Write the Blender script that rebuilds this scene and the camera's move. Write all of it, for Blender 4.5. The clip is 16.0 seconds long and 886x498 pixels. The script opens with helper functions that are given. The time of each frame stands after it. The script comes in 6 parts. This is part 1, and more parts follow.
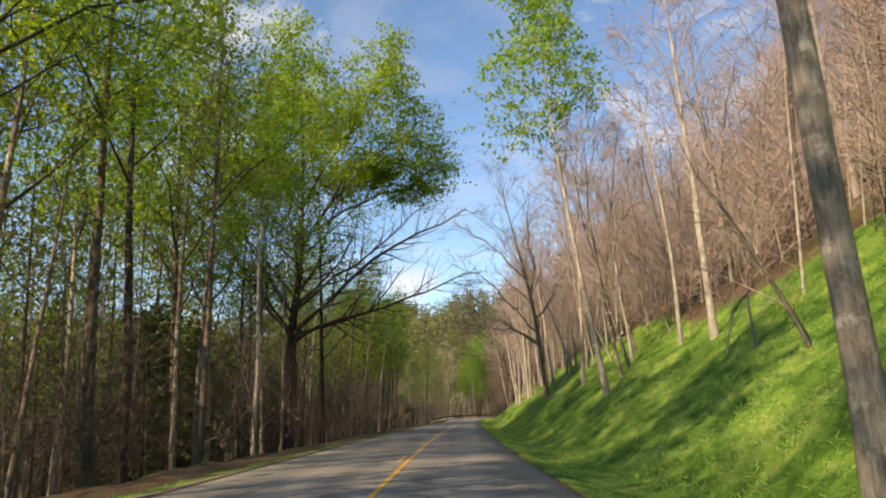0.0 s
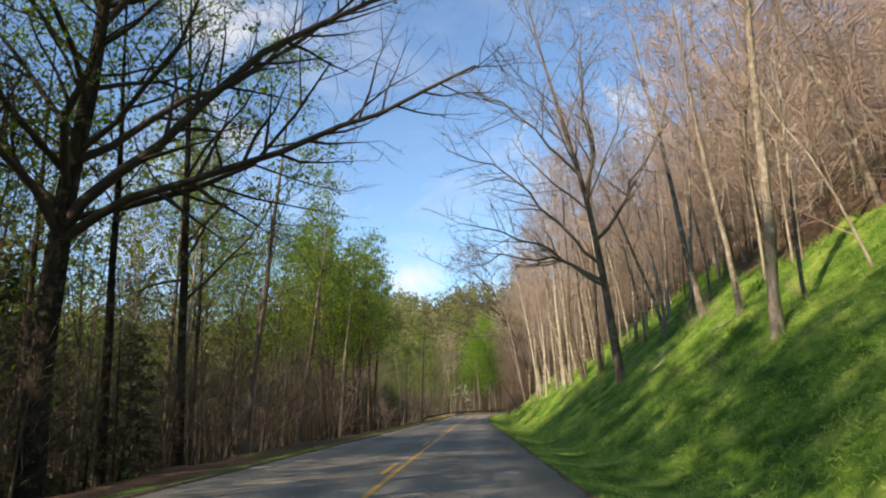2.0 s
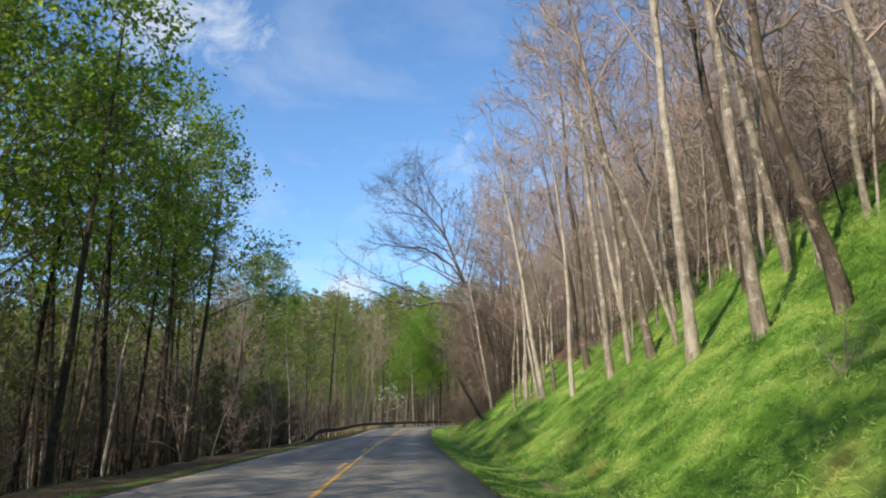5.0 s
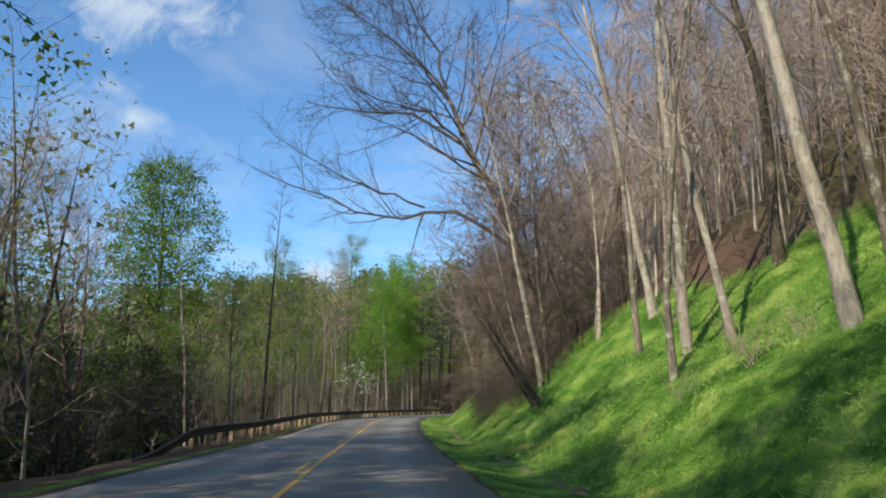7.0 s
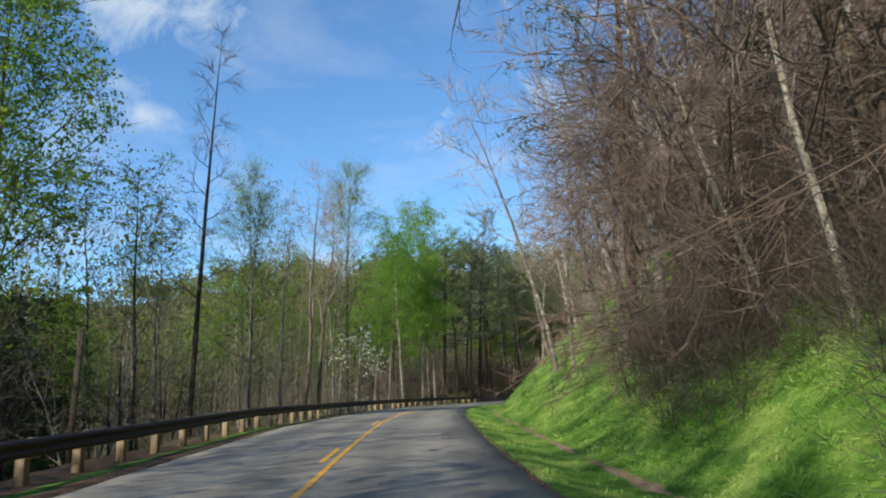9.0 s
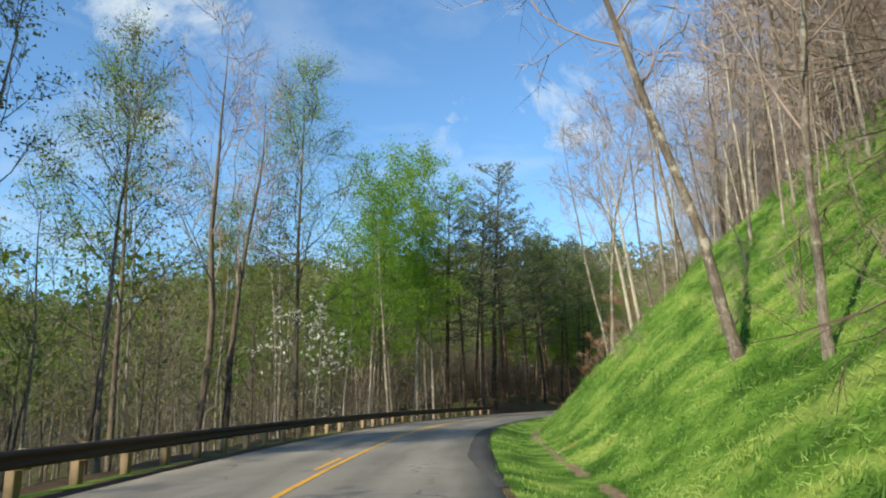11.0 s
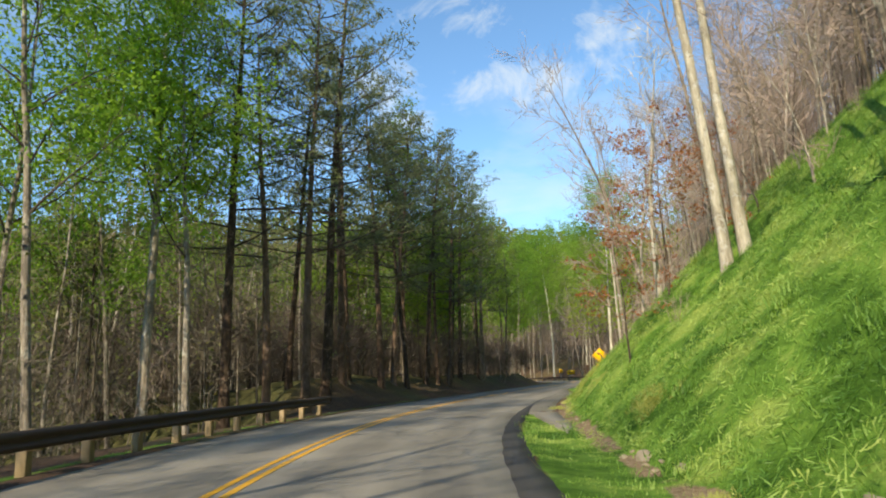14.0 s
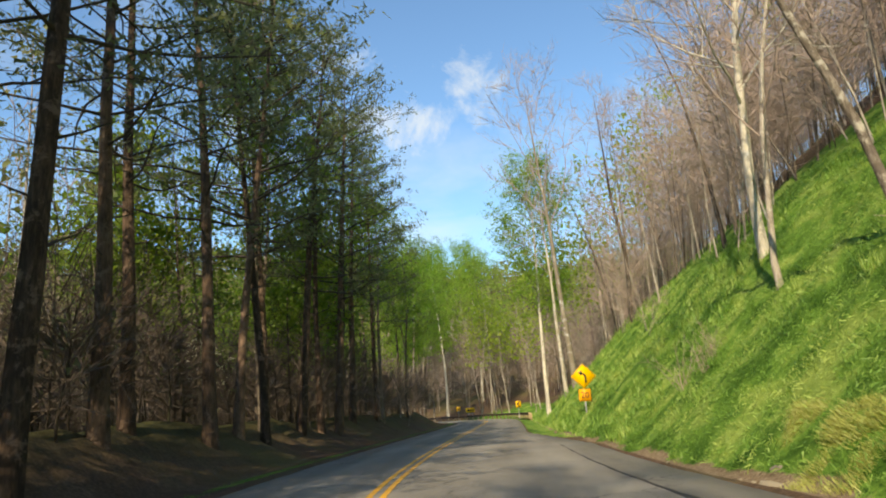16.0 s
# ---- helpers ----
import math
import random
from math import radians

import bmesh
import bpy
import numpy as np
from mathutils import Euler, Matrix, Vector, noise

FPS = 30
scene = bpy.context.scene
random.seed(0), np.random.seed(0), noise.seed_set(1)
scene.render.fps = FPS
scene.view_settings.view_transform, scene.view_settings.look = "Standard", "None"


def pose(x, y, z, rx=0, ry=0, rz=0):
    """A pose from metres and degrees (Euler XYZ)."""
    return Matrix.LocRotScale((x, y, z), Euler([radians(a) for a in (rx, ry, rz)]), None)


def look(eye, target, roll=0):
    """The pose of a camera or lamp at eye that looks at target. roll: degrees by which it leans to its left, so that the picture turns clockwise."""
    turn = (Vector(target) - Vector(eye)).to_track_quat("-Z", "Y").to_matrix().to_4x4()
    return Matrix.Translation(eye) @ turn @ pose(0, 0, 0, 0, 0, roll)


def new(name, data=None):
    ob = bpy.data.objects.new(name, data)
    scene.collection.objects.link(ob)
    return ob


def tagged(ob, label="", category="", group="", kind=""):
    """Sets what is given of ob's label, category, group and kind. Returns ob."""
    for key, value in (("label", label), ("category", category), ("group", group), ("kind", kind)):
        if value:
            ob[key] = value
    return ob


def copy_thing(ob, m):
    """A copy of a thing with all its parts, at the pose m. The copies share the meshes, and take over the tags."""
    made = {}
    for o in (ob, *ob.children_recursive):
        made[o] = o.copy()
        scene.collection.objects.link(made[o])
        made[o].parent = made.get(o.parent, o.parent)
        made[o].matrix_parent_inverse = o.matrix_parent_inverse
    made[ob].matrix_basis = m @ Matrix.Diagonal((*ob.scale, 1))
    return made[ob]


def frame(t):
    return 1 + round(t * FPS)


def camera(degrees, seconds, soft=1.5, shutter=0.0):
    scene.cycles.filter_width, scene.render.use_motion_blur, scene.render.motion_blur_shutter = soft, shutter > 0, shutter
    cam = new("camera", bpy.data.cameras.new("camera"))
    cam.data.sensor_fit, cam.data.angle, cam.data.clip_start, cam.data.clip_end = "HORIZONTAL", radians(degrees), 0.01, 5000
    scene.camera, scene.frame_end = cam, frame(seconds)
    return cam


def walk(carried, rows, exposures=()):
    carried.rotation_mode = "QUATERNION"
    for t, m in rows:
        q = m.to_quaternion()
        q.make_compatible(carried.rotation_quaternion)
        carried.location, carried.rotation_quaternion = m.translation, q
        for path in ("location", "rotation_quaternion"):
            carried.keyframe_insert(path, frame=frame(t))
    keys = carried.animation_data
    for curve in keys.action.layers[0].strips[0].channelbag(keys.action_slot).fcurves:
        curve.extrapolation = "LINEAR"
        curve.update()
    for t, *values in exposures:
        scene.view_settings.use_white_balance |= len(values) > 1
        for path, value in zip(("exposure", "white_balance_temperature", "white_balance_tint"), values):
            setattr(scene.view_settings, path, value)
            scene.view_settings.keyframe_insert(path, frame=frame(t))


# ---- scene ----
cam = camera(63.68, 16.0, 2.0, 0.05)
PATH = [
    (0.0, pose(2.980, 20.068, 1.263, 103.12, 0.81, 2.35)),
    (0.5, pose(2.969, 27.723, 1.261, 102.78, 1.05, 2.80)),
    (1.0, pose(2.784, 35.363, 1.260, 102.68, 0.93, 3.52)),
    (1.5, pose(2.626, 42.768, 1.257, 102.83, 0.51, 3.03)),
    (2.0, pose(2.458, 50.165, 1.230, 102.84, 0.94, 2.58)),
    (2.5, pose(2.435, 57.243, 1.215, 103.38, 1.16, 2.33)),
    (3.0, pose(2.286, 64.763, 1.239, 102.78, 1.28, 1.29)),
    (3.5, pose(2.348, 71.968, 1.274, 103.02, 0.84, 1.06)),
    (4.0, pose(2.285, 79.292, 1.314, 103.53, 0.85, 0.78)),
    (4.2, pose(2.358, 81.946, 1.331, 103.50, 0.42, -0.12)),
    (6.3, pose(2.323, 112.250, 1.253, 103.76, 0.32, -4.45)),
    (6.5, pose(2.322, 115.238, 1.256, 103.07, 0.03, -4.54)),
    (7.0, pose(2.121, 122.609, 1.263, 102.70, 0.38, -5.10)),
    (7.5, pose(2.021, 129.573, 1.258, 103.70, 0.54, -6.77)),
    (8.0, pose(2.007, 136.260, 1.237, 102.75, 0.04, -5.45)),
    (8.5, pose(2.107, 142.618, 1.248, 101.88, 0.90, -4.55)),
    (9.0, pose(2.355, 148.677, 1.273, 101.78, 1.63, -3.94)),
    (9.2, pose(2.454, 150.940, 1.287, 102.07, 2.05, -3.43)),
    (11.3, pose(4.401, 175.885, 1.745, 102.24, 1.29, -3.67)),
    (11.5, pose(4.498, 178.360, 1.755, 102.57, 1.52, -3.97)),
    (12.0, pose(4.653, 184.659, 1.773, 102.33, 1.09, -5.64)),
    (12.5, pose(4.911, 190.345, 1.756, 102.90, 1.96, -9.34)),
    (13.0, pose(5.485, 196.247, 1.706, 101.32, 1.69, -12.03)),
    (13.5, pose(6.461, 201.985, 1.753, 101.20, 1.84, -15.09)),
    (14.0, pose(7.829, 207.997, 1.793, 100.48, 2.08, -18.52)),
    (14.5, pose(9.294, 213.861, 1.840, 101.59, 3.22, -21.25)),
    (15.0, pose(11.014, 219.754, 1.893, 102.10, 2.93, -23.59)),
    (15.5, pose(12.815, 225.255, 1.920, 102.64, 3.50, -25.96)),
    (16.0, pose(14.427, 230.473, 1.882, 103.20, 4.10, -28.68)),
]
walk(cam, PATH, ((0.0, 0.52, 8200, 15), (1.5, 0.52, 7800, 13), (4.0, 0.45, 6800, 11), (7.0, 0.25, 6300, 5), (9.2, 0.22, 6200, 4), (11.5, 0.42, 6700, 2), (14.0, 0.5, 7150, 4), (16.0, 0.52, 7650, 6)))

# ---- light ----
SUN_FROM = Vector((-68.0, -71.0, 62.0))
SUN_EL = math.atan2(SUN_FROM.z, math.hypot(SUN_FROM.x, SUN_FROM.y))
SUN_AZ = math.atan2(SUN_FROM.x, SUN_FROM.y) % (2 * math.pi)
world = bpy.data.worlds.new("sky")
scene.world = world
world.use_nodes = True


def node(tree, kind, **sets):
    n = tree.nodes.new(kind)
    for k, v in sets.items():
        n.inputs[k.replace("_", " ")].default_value = v
    return n


def calc(tree, op, a, b=None, c=None):
    n = tree.nodes.new("ShaderNodeMath")
    n.operation = op
    for i, q in enumerate((a, b, c)):
        if q is None:
            continue
        if isinstance(q, (int, float)):
            n.inputs[i].default_value = q
        else:
            tree.links.new(q, n.inputs[i])
    return n.outputs[0]


def ramp(tree, fac, stops):
    n = tree.nodes.new("ShaderNodeValToRGB")
    while len(n.color_ramp.elements) < len(stops):
        n.color_ramp.elements.new(0.5)
    for e, (p, c) in zip(n.color_ramp.elements, stops):
        e.position = p
        e.color = (c, c, c, 1) if isinstance(c, (int, float)) else (*c, 1)
    tree.links.new(fac, n.inputs[0])
    return n.outputs[0]


def mix(tree, fac, a, b, how="MIX"):
    n = tree.nodes.new("ShaderNodeMix")
    n.data_type, n.blend_type = "RGBA", how
    for sock, q in ((n.inputs["Factor"], fac), (n.inputs[6], a), (n.inputs[7], b)):
        if isinstance(q, (int, float)):
            sock.default_value = q
        elif isinstance(q, tuple):
            sock.default_value = (*q, 1)
        else:
            tree.links.new(q, sock)
    return n.outputs[2]


def build_sky():
    nt = world.node_tree
    back = nt.nodes["Background"]
    sky = nt.nodes.new("ShaderNodeTexSky")
    sky.sky_type, sky.sun_disc = "NISHITA", False
    sky.sun_elevation, sky.sun_rotation = SUN_EL, SUN_AZ
    sky.air_density, sky.dust_density, sky.ozone_density = 1.0, 0.12, 2.5
    coord = nt.nodes.new("ShaderNodeTexCoord")
    sep = nt.nodes.new("ShaderNodeSeparateXYZ")
    nt.links.new(coord.outputs["Generated"], sep.inputs[0])
    z = calc(nt, "ADD", calc(nt, "MAXIMUM", sep.outputs[2], 0.0), 0.10)
    com = nt.nodes.new("ShaderNodeCombineXYZ")
    nt.links.new(calc(nt, "DIVIDE", sep.outputs[0], z), com.inputs[0])
    nt.links.new(calc(nt, "DIVIDE", sep.outputs[1], z), com.inputs[1])
    wisp = node(nt, "ShaderNodeTexNoise", Scale=1.25, Detail=9.0, Roughness=0.58, Distortion=0.35)
    nt.links.new(com.outputs[0], wisp.inputs["Vector"])
    high = ramp(nt, wisp.outputs[0], [(0.50, 0.0), (0.80, 0.55)])
    total = high
    fine = node(nt, "ShaderNodeTexNoise", Scale=11.0, Detail=9.0, Roughness=0.68, Distortion=0.6)
    nt.links.new(coord.outputs["Generated"], fine.inputs["Vector"])
    # separate small clouds: direction, reach, flattening, whiteness, raggedness
    for d, reach, flat, white, ragged in (((-0.085, 0.980, 0.181), 0.060, 0.62, 0.95, 2.2), ((-0.279, 0.832, 0.481), 0.15, 0.55, 0.75, 3.6), ((-0.310, 0.879, 0.363), 0.06, 0.45, 0.8, 2.8), ((-0.340, 0.854, 0.394), 0.06, 0.5, 0.55, 3.4),
                                          ((0.197, 0.895, 0.400), 0.14, 0.34, 0.6, 4.6), ((0.256, 0.901, 0.351), 0.06, 0.4, 0.5, 4.6), ((0.420, 0.815, 0.397), 0.17, 0.32, 0.6, 4.8), ((0.490, 0.750, 0.445), 0.12, 0.35, 0.55, 4.8),
                                          ((0.087, 0.936, 0.340), 0.10, 0.35, 0.4, 4.6), ((0.323, 0.819, 0.475), 0.10, 0.35, 0.5, 4.8), ((0.175, 0.832, 0.526), 0.07, 0.4, 0.6, 3.6)):
        v = Vector(d).normalized()
        dx = calc(nt, "SUBTRACT", sep.outputs[0], v.x)
        dz = calc(nt, "DIVIDE", calc(nt, "SUBTRACT", sep.outputs[2], v.z), flat)
        dy = calc(nt, "SUBTRACT", sep.outputs[1], v.y)
        rr = calc(nt, "ADD", calc(nt, "ADD", calc(nt, "MULTIPLY", dx, dx), calc(nt, "MULTIPLY", dz, dz)), calc(nt, "MULTIPLY", dy, dy))
        near = calc(nt, "SUBTRACT", 1.0, calc(nt, "DIVIDE", calc(nt, "SQRT", rr), reach))
        lump = calc(nt, "ADD", near, calc(nt, "MULTIPLY_ADD", fine.outputs[0], ragged, -0.56 * ragged))
        puff = ramp(nt, calc(nt, "MULTIPLY", lump, calc(nt, "GREATER_THAN", near, 0.0)), [(0.05, 0.0), (1.0, white)])
        total = calc(nt, "MAXIMUM", total, puff)
    tint = mix(nt, 1.0, sky.outputs[0], (0.78, 0.98, 1.14), "MULTIPLY")
    nt.links.new(mix(nt, total, tint, CLOUD), back.inputs[0])
    back.inputs[1].default_value = SKY


SKY = 0.155
CLOUD = (4.4, 4.65, 5.0)
build_sky()
sun = new("sun", bpy.data.lights.new("sun", "SUN"))
sun.data.energy, sun.data.angle, sun.data.color = 5.0, radians(0.53), (1.0, 0.87, 0.68)
sun.matrix_world = look(SUN_FROM, (0, 0, 0))


# ---- materials ----
def material(name):
    m = bpy.data.materials.new(name)
    m.use_nodes = True
    t = m.node_tree
    return m, t, t.nodes["Principled BSDF"]


def noise_tex(t, vec, scale, detail=4.0, rough=0.6, dist=0.0):
    n = node(t, "ShaderNodeTexNoise", Scale=scale, Detail=detail, Roughness=rough, Distortion=dist)
    t.links.new(vec, n.inputs["Vector"])
    return n.outputs[0]


def bump(t, bsdf, height, strength, distance):
    b = node(t, "ShaderNodeBump", Strength=strength, Distance=distance)
    t.links.new(height, b.inputs["Height"])
    t.links.new(b.outputs[0], bsdf.inputs["Normal"])


def obj_coord(t):
    return t.nodes.new("ShaderNodeTexCoord").outputs["Object"]


def stretched(t, vec, sx, sy, sz):
    m = t.nodes.new("ShaderNodeMapping")
    m.inputs["Scale"].default_value = (sx, sy, sz)
    t.links.new(vec, m.inputs["Vector"])
    return m.outputs[0]


def bark(name, dark, light, moss=None, fine=9.0):
    m, t, b = material(name)
    vec = obj_coord(t)
    rnd = t.nodes.new("ShaderNodeObjectInfo").outputs["Random"]
    big = noise_tex(t, stretched(t, vec, 1.0, 1.0, 0.45), 1.6, 3.0)
    small = noise_tex(t, stretched(t, vec, 1.0, 1.0, 0.16), fine * 2.0, 6.0, 0.75, 0.4)
    plates = noise_tex(t, stretched(t, vec, 1.0, 1.0, 0.35), fine * 0.7, 4.0, 0.6, 0.8)
    f = calc(t, "ADD", calc(t, "MULTIPLY", big, 0.45), calc(t, "MULTIPLY", small, 0.45))
    f = calc(t, "ADD", f, calc(t, "MULTIPLY", plates, 0.30))
    f = calc(t, "ADD", f, calc(t, "MULTIPLY_ADD", rnd, 0.26, -0.18))
    col = mix(t, ramp(t, f, [(0.44, 0.0), (0.74, 1.0)]), dark, light)
    lichen = ramp(t, noise_tex(t, vec, 2.6, 6.0, 0.7), [(0.54, 0.0), (0.62, 0.6)])
    blot = ramp(t, noise_tex(t, stretched(t, vec, 1.0, 1.0, 0.6), 4.3, 6.0, 0.75), [(0.54, 0.0), (0.64, 0.65)])
    col = mix(t, blot, col, tuple(0.8 * q for q in dark))
    col = mix(t, lichen, col, tuple(min(0.6, q * 1.15 + 0.04) for q in light))
    if moss:
        mm = ramp(t, noise_tex(t, vec, 0.8, 4.0), [(0.55, 0.0), (0.7, 0.6)])
        col = mix(t, mm, col, moss)
    t.links.new(col, b.inputs["Base Color"])
    b.inputs["Roughness"].default_value = 0.9
    b.inputs["Specular IOR Level"].default_value = 0.2
    bump(t, b, calc(t, "ADD", small, plates), 1.0, 0.05)
    return m


def leaf(name, a, b_, c, through_share=0.45, patch=0.35, each=0.6, clump=0.55):
    """Leaf colours from shade green to yellow green; thin blades let light pass."""
    m, t, b = material(name)
    geo = t.nodes.new("ShaderNodeNewGeometry")
    rnd = t.nodes.new("ShaderNodeObjectInfo").outputs["Random"]
    n = noise_tex(t, obj_coord(t), patch, 3.0)
    f = calc(t, "ADD", calc(t, "MULTIPLY", geo.outputs["Random Per Island"], each), calc(t, "MULTIPLY_ADD", n, clump, 0.5 * (1.15 - each - clump)))
    f = calc(t, "ADD", f, calc(t, "MULTIPLY_ADD", rnd, 0.3, -0.2))
    col = ramp(t, f, [(0.1, a), (0.5, b_), (0.95, c)])
    t.links.new(col, b.inputs["Base Color"])
    b.inputs["Roughness"].default_value = 0.55
    tr = t.nodes.new("ShaderNodeBsdfTranslucent")
    t.links.new(mix(t, 1.0, col, (1.0, 1.0, 0.55), "MULTIPLY"), tr.inputs[0])
    ms = t.nodes.new("ShaderNodeMixShader")
    ms.inputs[0].default_value = through_share
    t.links.new(b.outputs[0], ms.inputs[1])
    t.links.new(tr.outputs[0], ms.inputs[2])
    t.links.new(ms.outputs[0], t.nodes["Material Output"].inputs[0])
    return m


def plain(name, colour, rough=0.6, metal=0.0, grain=40.0, vary=0.25):
    m, t, b = material(name)
    n = noise_tex(t, obj_coord(t), grain, 5.0)
    n2 = noise_tex(t, obj_coord(t), grain * 0.12, 3.0)
    f = calc(t, "MULTIPLY_ADD", calc(t, "ADD", n, n2), vary, 1.0 - vary)
    t.links.new(mix(t, 1.0, colour, f, "MULTIPLY"), b.inputs["Base Color"])
    b.inputs["Roughness"].default_value, b.inputs["Metallic"].default_value = rough, metal
    bump(t, b, n, 0.25, 0.005)
    return m


BARK_PALE = bark("bark_pale", (0.135, 0.110, 0.090), (0.52, 0.460, 0.392))
BARK_GREY = bark("bark_grey", (0.06, 0.047, 0.037), (0.25, 0.20, 0.155))
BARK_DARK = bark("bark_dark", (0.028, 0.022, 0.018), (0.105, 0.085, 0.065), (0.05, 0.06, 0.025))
BARK_PINE = bark("bark_pine", (0.055, 0.038, 0.028), (0.25, 0.165, 0.115))
BARK_WHITE = bark("bark_white", (0.20, 0.17, 0.13), (0.62, 0.57, 0.48), None, 5.0)
TWIG_GREY = plain("twig_grey", (0.17, 0.145, 0.11), 0.85, 0.0, 6.0, 0.35)
TWIG_BRUSH = plain("twig_brush", (0.155, 0.112, 0.090), 0.85, 0.0, 6.0, 0.35)
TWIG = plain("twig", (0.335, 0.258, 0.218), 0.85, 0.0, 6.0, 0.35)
# brown twigs with the shade under the trees put into their colour
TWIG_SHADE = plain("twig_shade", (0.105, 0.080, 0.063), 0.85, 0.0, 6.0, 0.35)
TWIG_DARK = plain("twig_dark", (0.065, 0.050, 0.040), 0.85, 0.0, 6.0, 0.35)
LEAF_SPRING = leaf("leaf_spring", (0.14, 0.24, 0.027), (0.28, 0.41, 0.046), (0.46, 0.55, 0.08), 0.7)
LEAF_BRIGHT = leaf("leaf_bright", (0.13, 0.27, 0.035), (0.25, 0.43, 0.06), (0.40, 0.54, 0.10), 0.7)
LEAF_COOL = leaf("leaf_cool", (0.105, 0.19, 0.034), (0.19, 0.30, 0.052), (0.31, 0.40, 0.073), 0.68)
LEAF_PINE = leaf("leaf_pine", (0.105, 0.13, 0.080), (0.18, 0.21, 0.125), (0.29, 0.31, 0.19), 0.6)
LEAF_HAZE = leaf("leaf_haze", (0.125, 0.155, 0.050), (0.20, 0.22, 0.080), (0.29, 0.275, 0.125), 0.5)
LEAF_HEMLOCK = leaf("leaf_hemlock", (0.032, 0.054, 0.024), (0.068, 0.105, 0.042), (0.12, 0.165, 0.065), 0.4)
LEAF_RUST = leaf("leaf_rust", (0.24, 0.075, 0.025), (0.37, 0.125, 0.045), (0.46, 0.19, 0.08), 0.4)
PETAL = leaf("petal", (0.70, 0.70, 0.60), (0.80, 0.80, 0.72), (0.86, 0.86, 0.80), 0.3)
BLADE = leaf("grass_blade", (0.085, 0.200, 0.032), (0.21, 0.375, 0.070), (0.45, 0.55, 0.155), 0.42, 0.75, 0.25, 2.6)
STRAW = leaf("dry_grass", (0.28, 0.34, 0.07), (0.42, 0.44, 0.13), (0.54, 0.53, 0.20), 0.4)
STONE = plain("stone", (0.25, 0.21, 0.15), 0.9, 0.0, 12.0, 0.4)
RUST = plain("weathered_steel", (0.060, 0.040, 0.030), 0.75, 0.3, 18.0, 0.4)
POST_WOOD = plain("post_wood", (0.32, 0.235, 0.14), 0.85, 0.0, 14.0, 0.35)
STEEL = plain("galvanised_steel", (0.33, 0.34, 0.34), 0.5, 0.8, 25.0, 0.2)
SIGN_YELLOW = plain("sign_yellow", (0.90, 0.50, 0.01), 0.35, 0.0, 30.0, 0.06)
SIGN_ORANGE = plain("sign_orange", (0.90, 0.36, 0.012), 0.35, 0.0, 30.0, 0.06)
SIGN_BLACK = plain("sign_black", (0.015, 0.015, 0.015), 0.4, 0.0, 30.0, 0.1)


def ground_material():
    m, t, b = material("forest_ground")
    vec = obj_coord(t)
    att = t.nodes.new("ShaderNodeAttribute")
    att.attribute_name = "cover"
    sep = t.nodes.new("ShaderNodeSeparateColor")
    t.links.new(att.outputs["Color"], sep.inputs[0])
    mid = noise_tex(t, vec, 0.9, 6.0, 0.65)
    swath = noise_tex(t, vec, 0.75, 3.0)
    fine = noise_tex(t, vec, 11.0, 6.0, 0.7)
    big = noise_tex(t, vec, 0.12, 3.0)
    litter = ramp(t, calc(t, "ADD", calc(t, "MULTIPLY", fine, 0.75), calc(t, "MULTIPLY", mid, 0.3)), [(0.32, (0.045, 0.030, 0.021)), (0.55, (0.125, 0.080, 0.056)), (0.75, (0.25, 0.165, 0.11))])
    litter = mix(t, ramp(t, big, [(0.45, 0.0), (0.7, 0.45)]), litter, (0.13, 0.15, 0.045))
    green = ramp(t, calc(t, "ADD", calc(t, "MULTIPLY", fine, 0.4), calc(t, "MULTIPLY_ADD", swath, 1.6, -0.5)), [(0.3, (0.05, 0.115, 0.015)), (0.52, (0.12, 0.23, 0.035)), (0.75, (0.25, 0.34, 0.075))])
    dirt = ramp(t, fine, [(0.3, (0.13, 0.085, 0.05)), (0.7, (0.36, 0.28, 0.19))])
    floor_ = ramp(t, calc(t, "ADD", calc(t, "MULTIPLY", fine, 0.5), calc(t, "MULTIPLY", mid, 0.5)), [(0.35, (0.030, 0.028, 0.016)), (0.55, (0.085, 0.085, 0.035)), (0.75, (0.15, 0.16, 0.055))])
    litter = mix(t, sep.outputs[2], litter, floor_)
    edge = calc(t, "ADD", sep.outputs[0], calc(t, "MULTIPLY_ADD", mid, 0.9, -0.45))
    col = mix(t, ramp(t, edge, [(0.4, 0.0), (0.6, 1.0)]), litter, green)
    edge2 = calc(t, "ADD", sep.outputs[1], calc(t, "MULTIPLY_ADD", mid, 1.4, -0.75))
    col = mix(t, ramp(t, edge2, [(0.42, 0.0), (0.62, 1.0)]), col, dirt)
    t.links.new(col, b.inputs["Base Color"])
    b.inputs["Roughness"].default_value = 0.95
    b.inputs["Specular IOR Level"].default_value = 0.1
    bump(t, b, calc(t, "ADD", fine, mid), 0.8, 0.08)
    return m


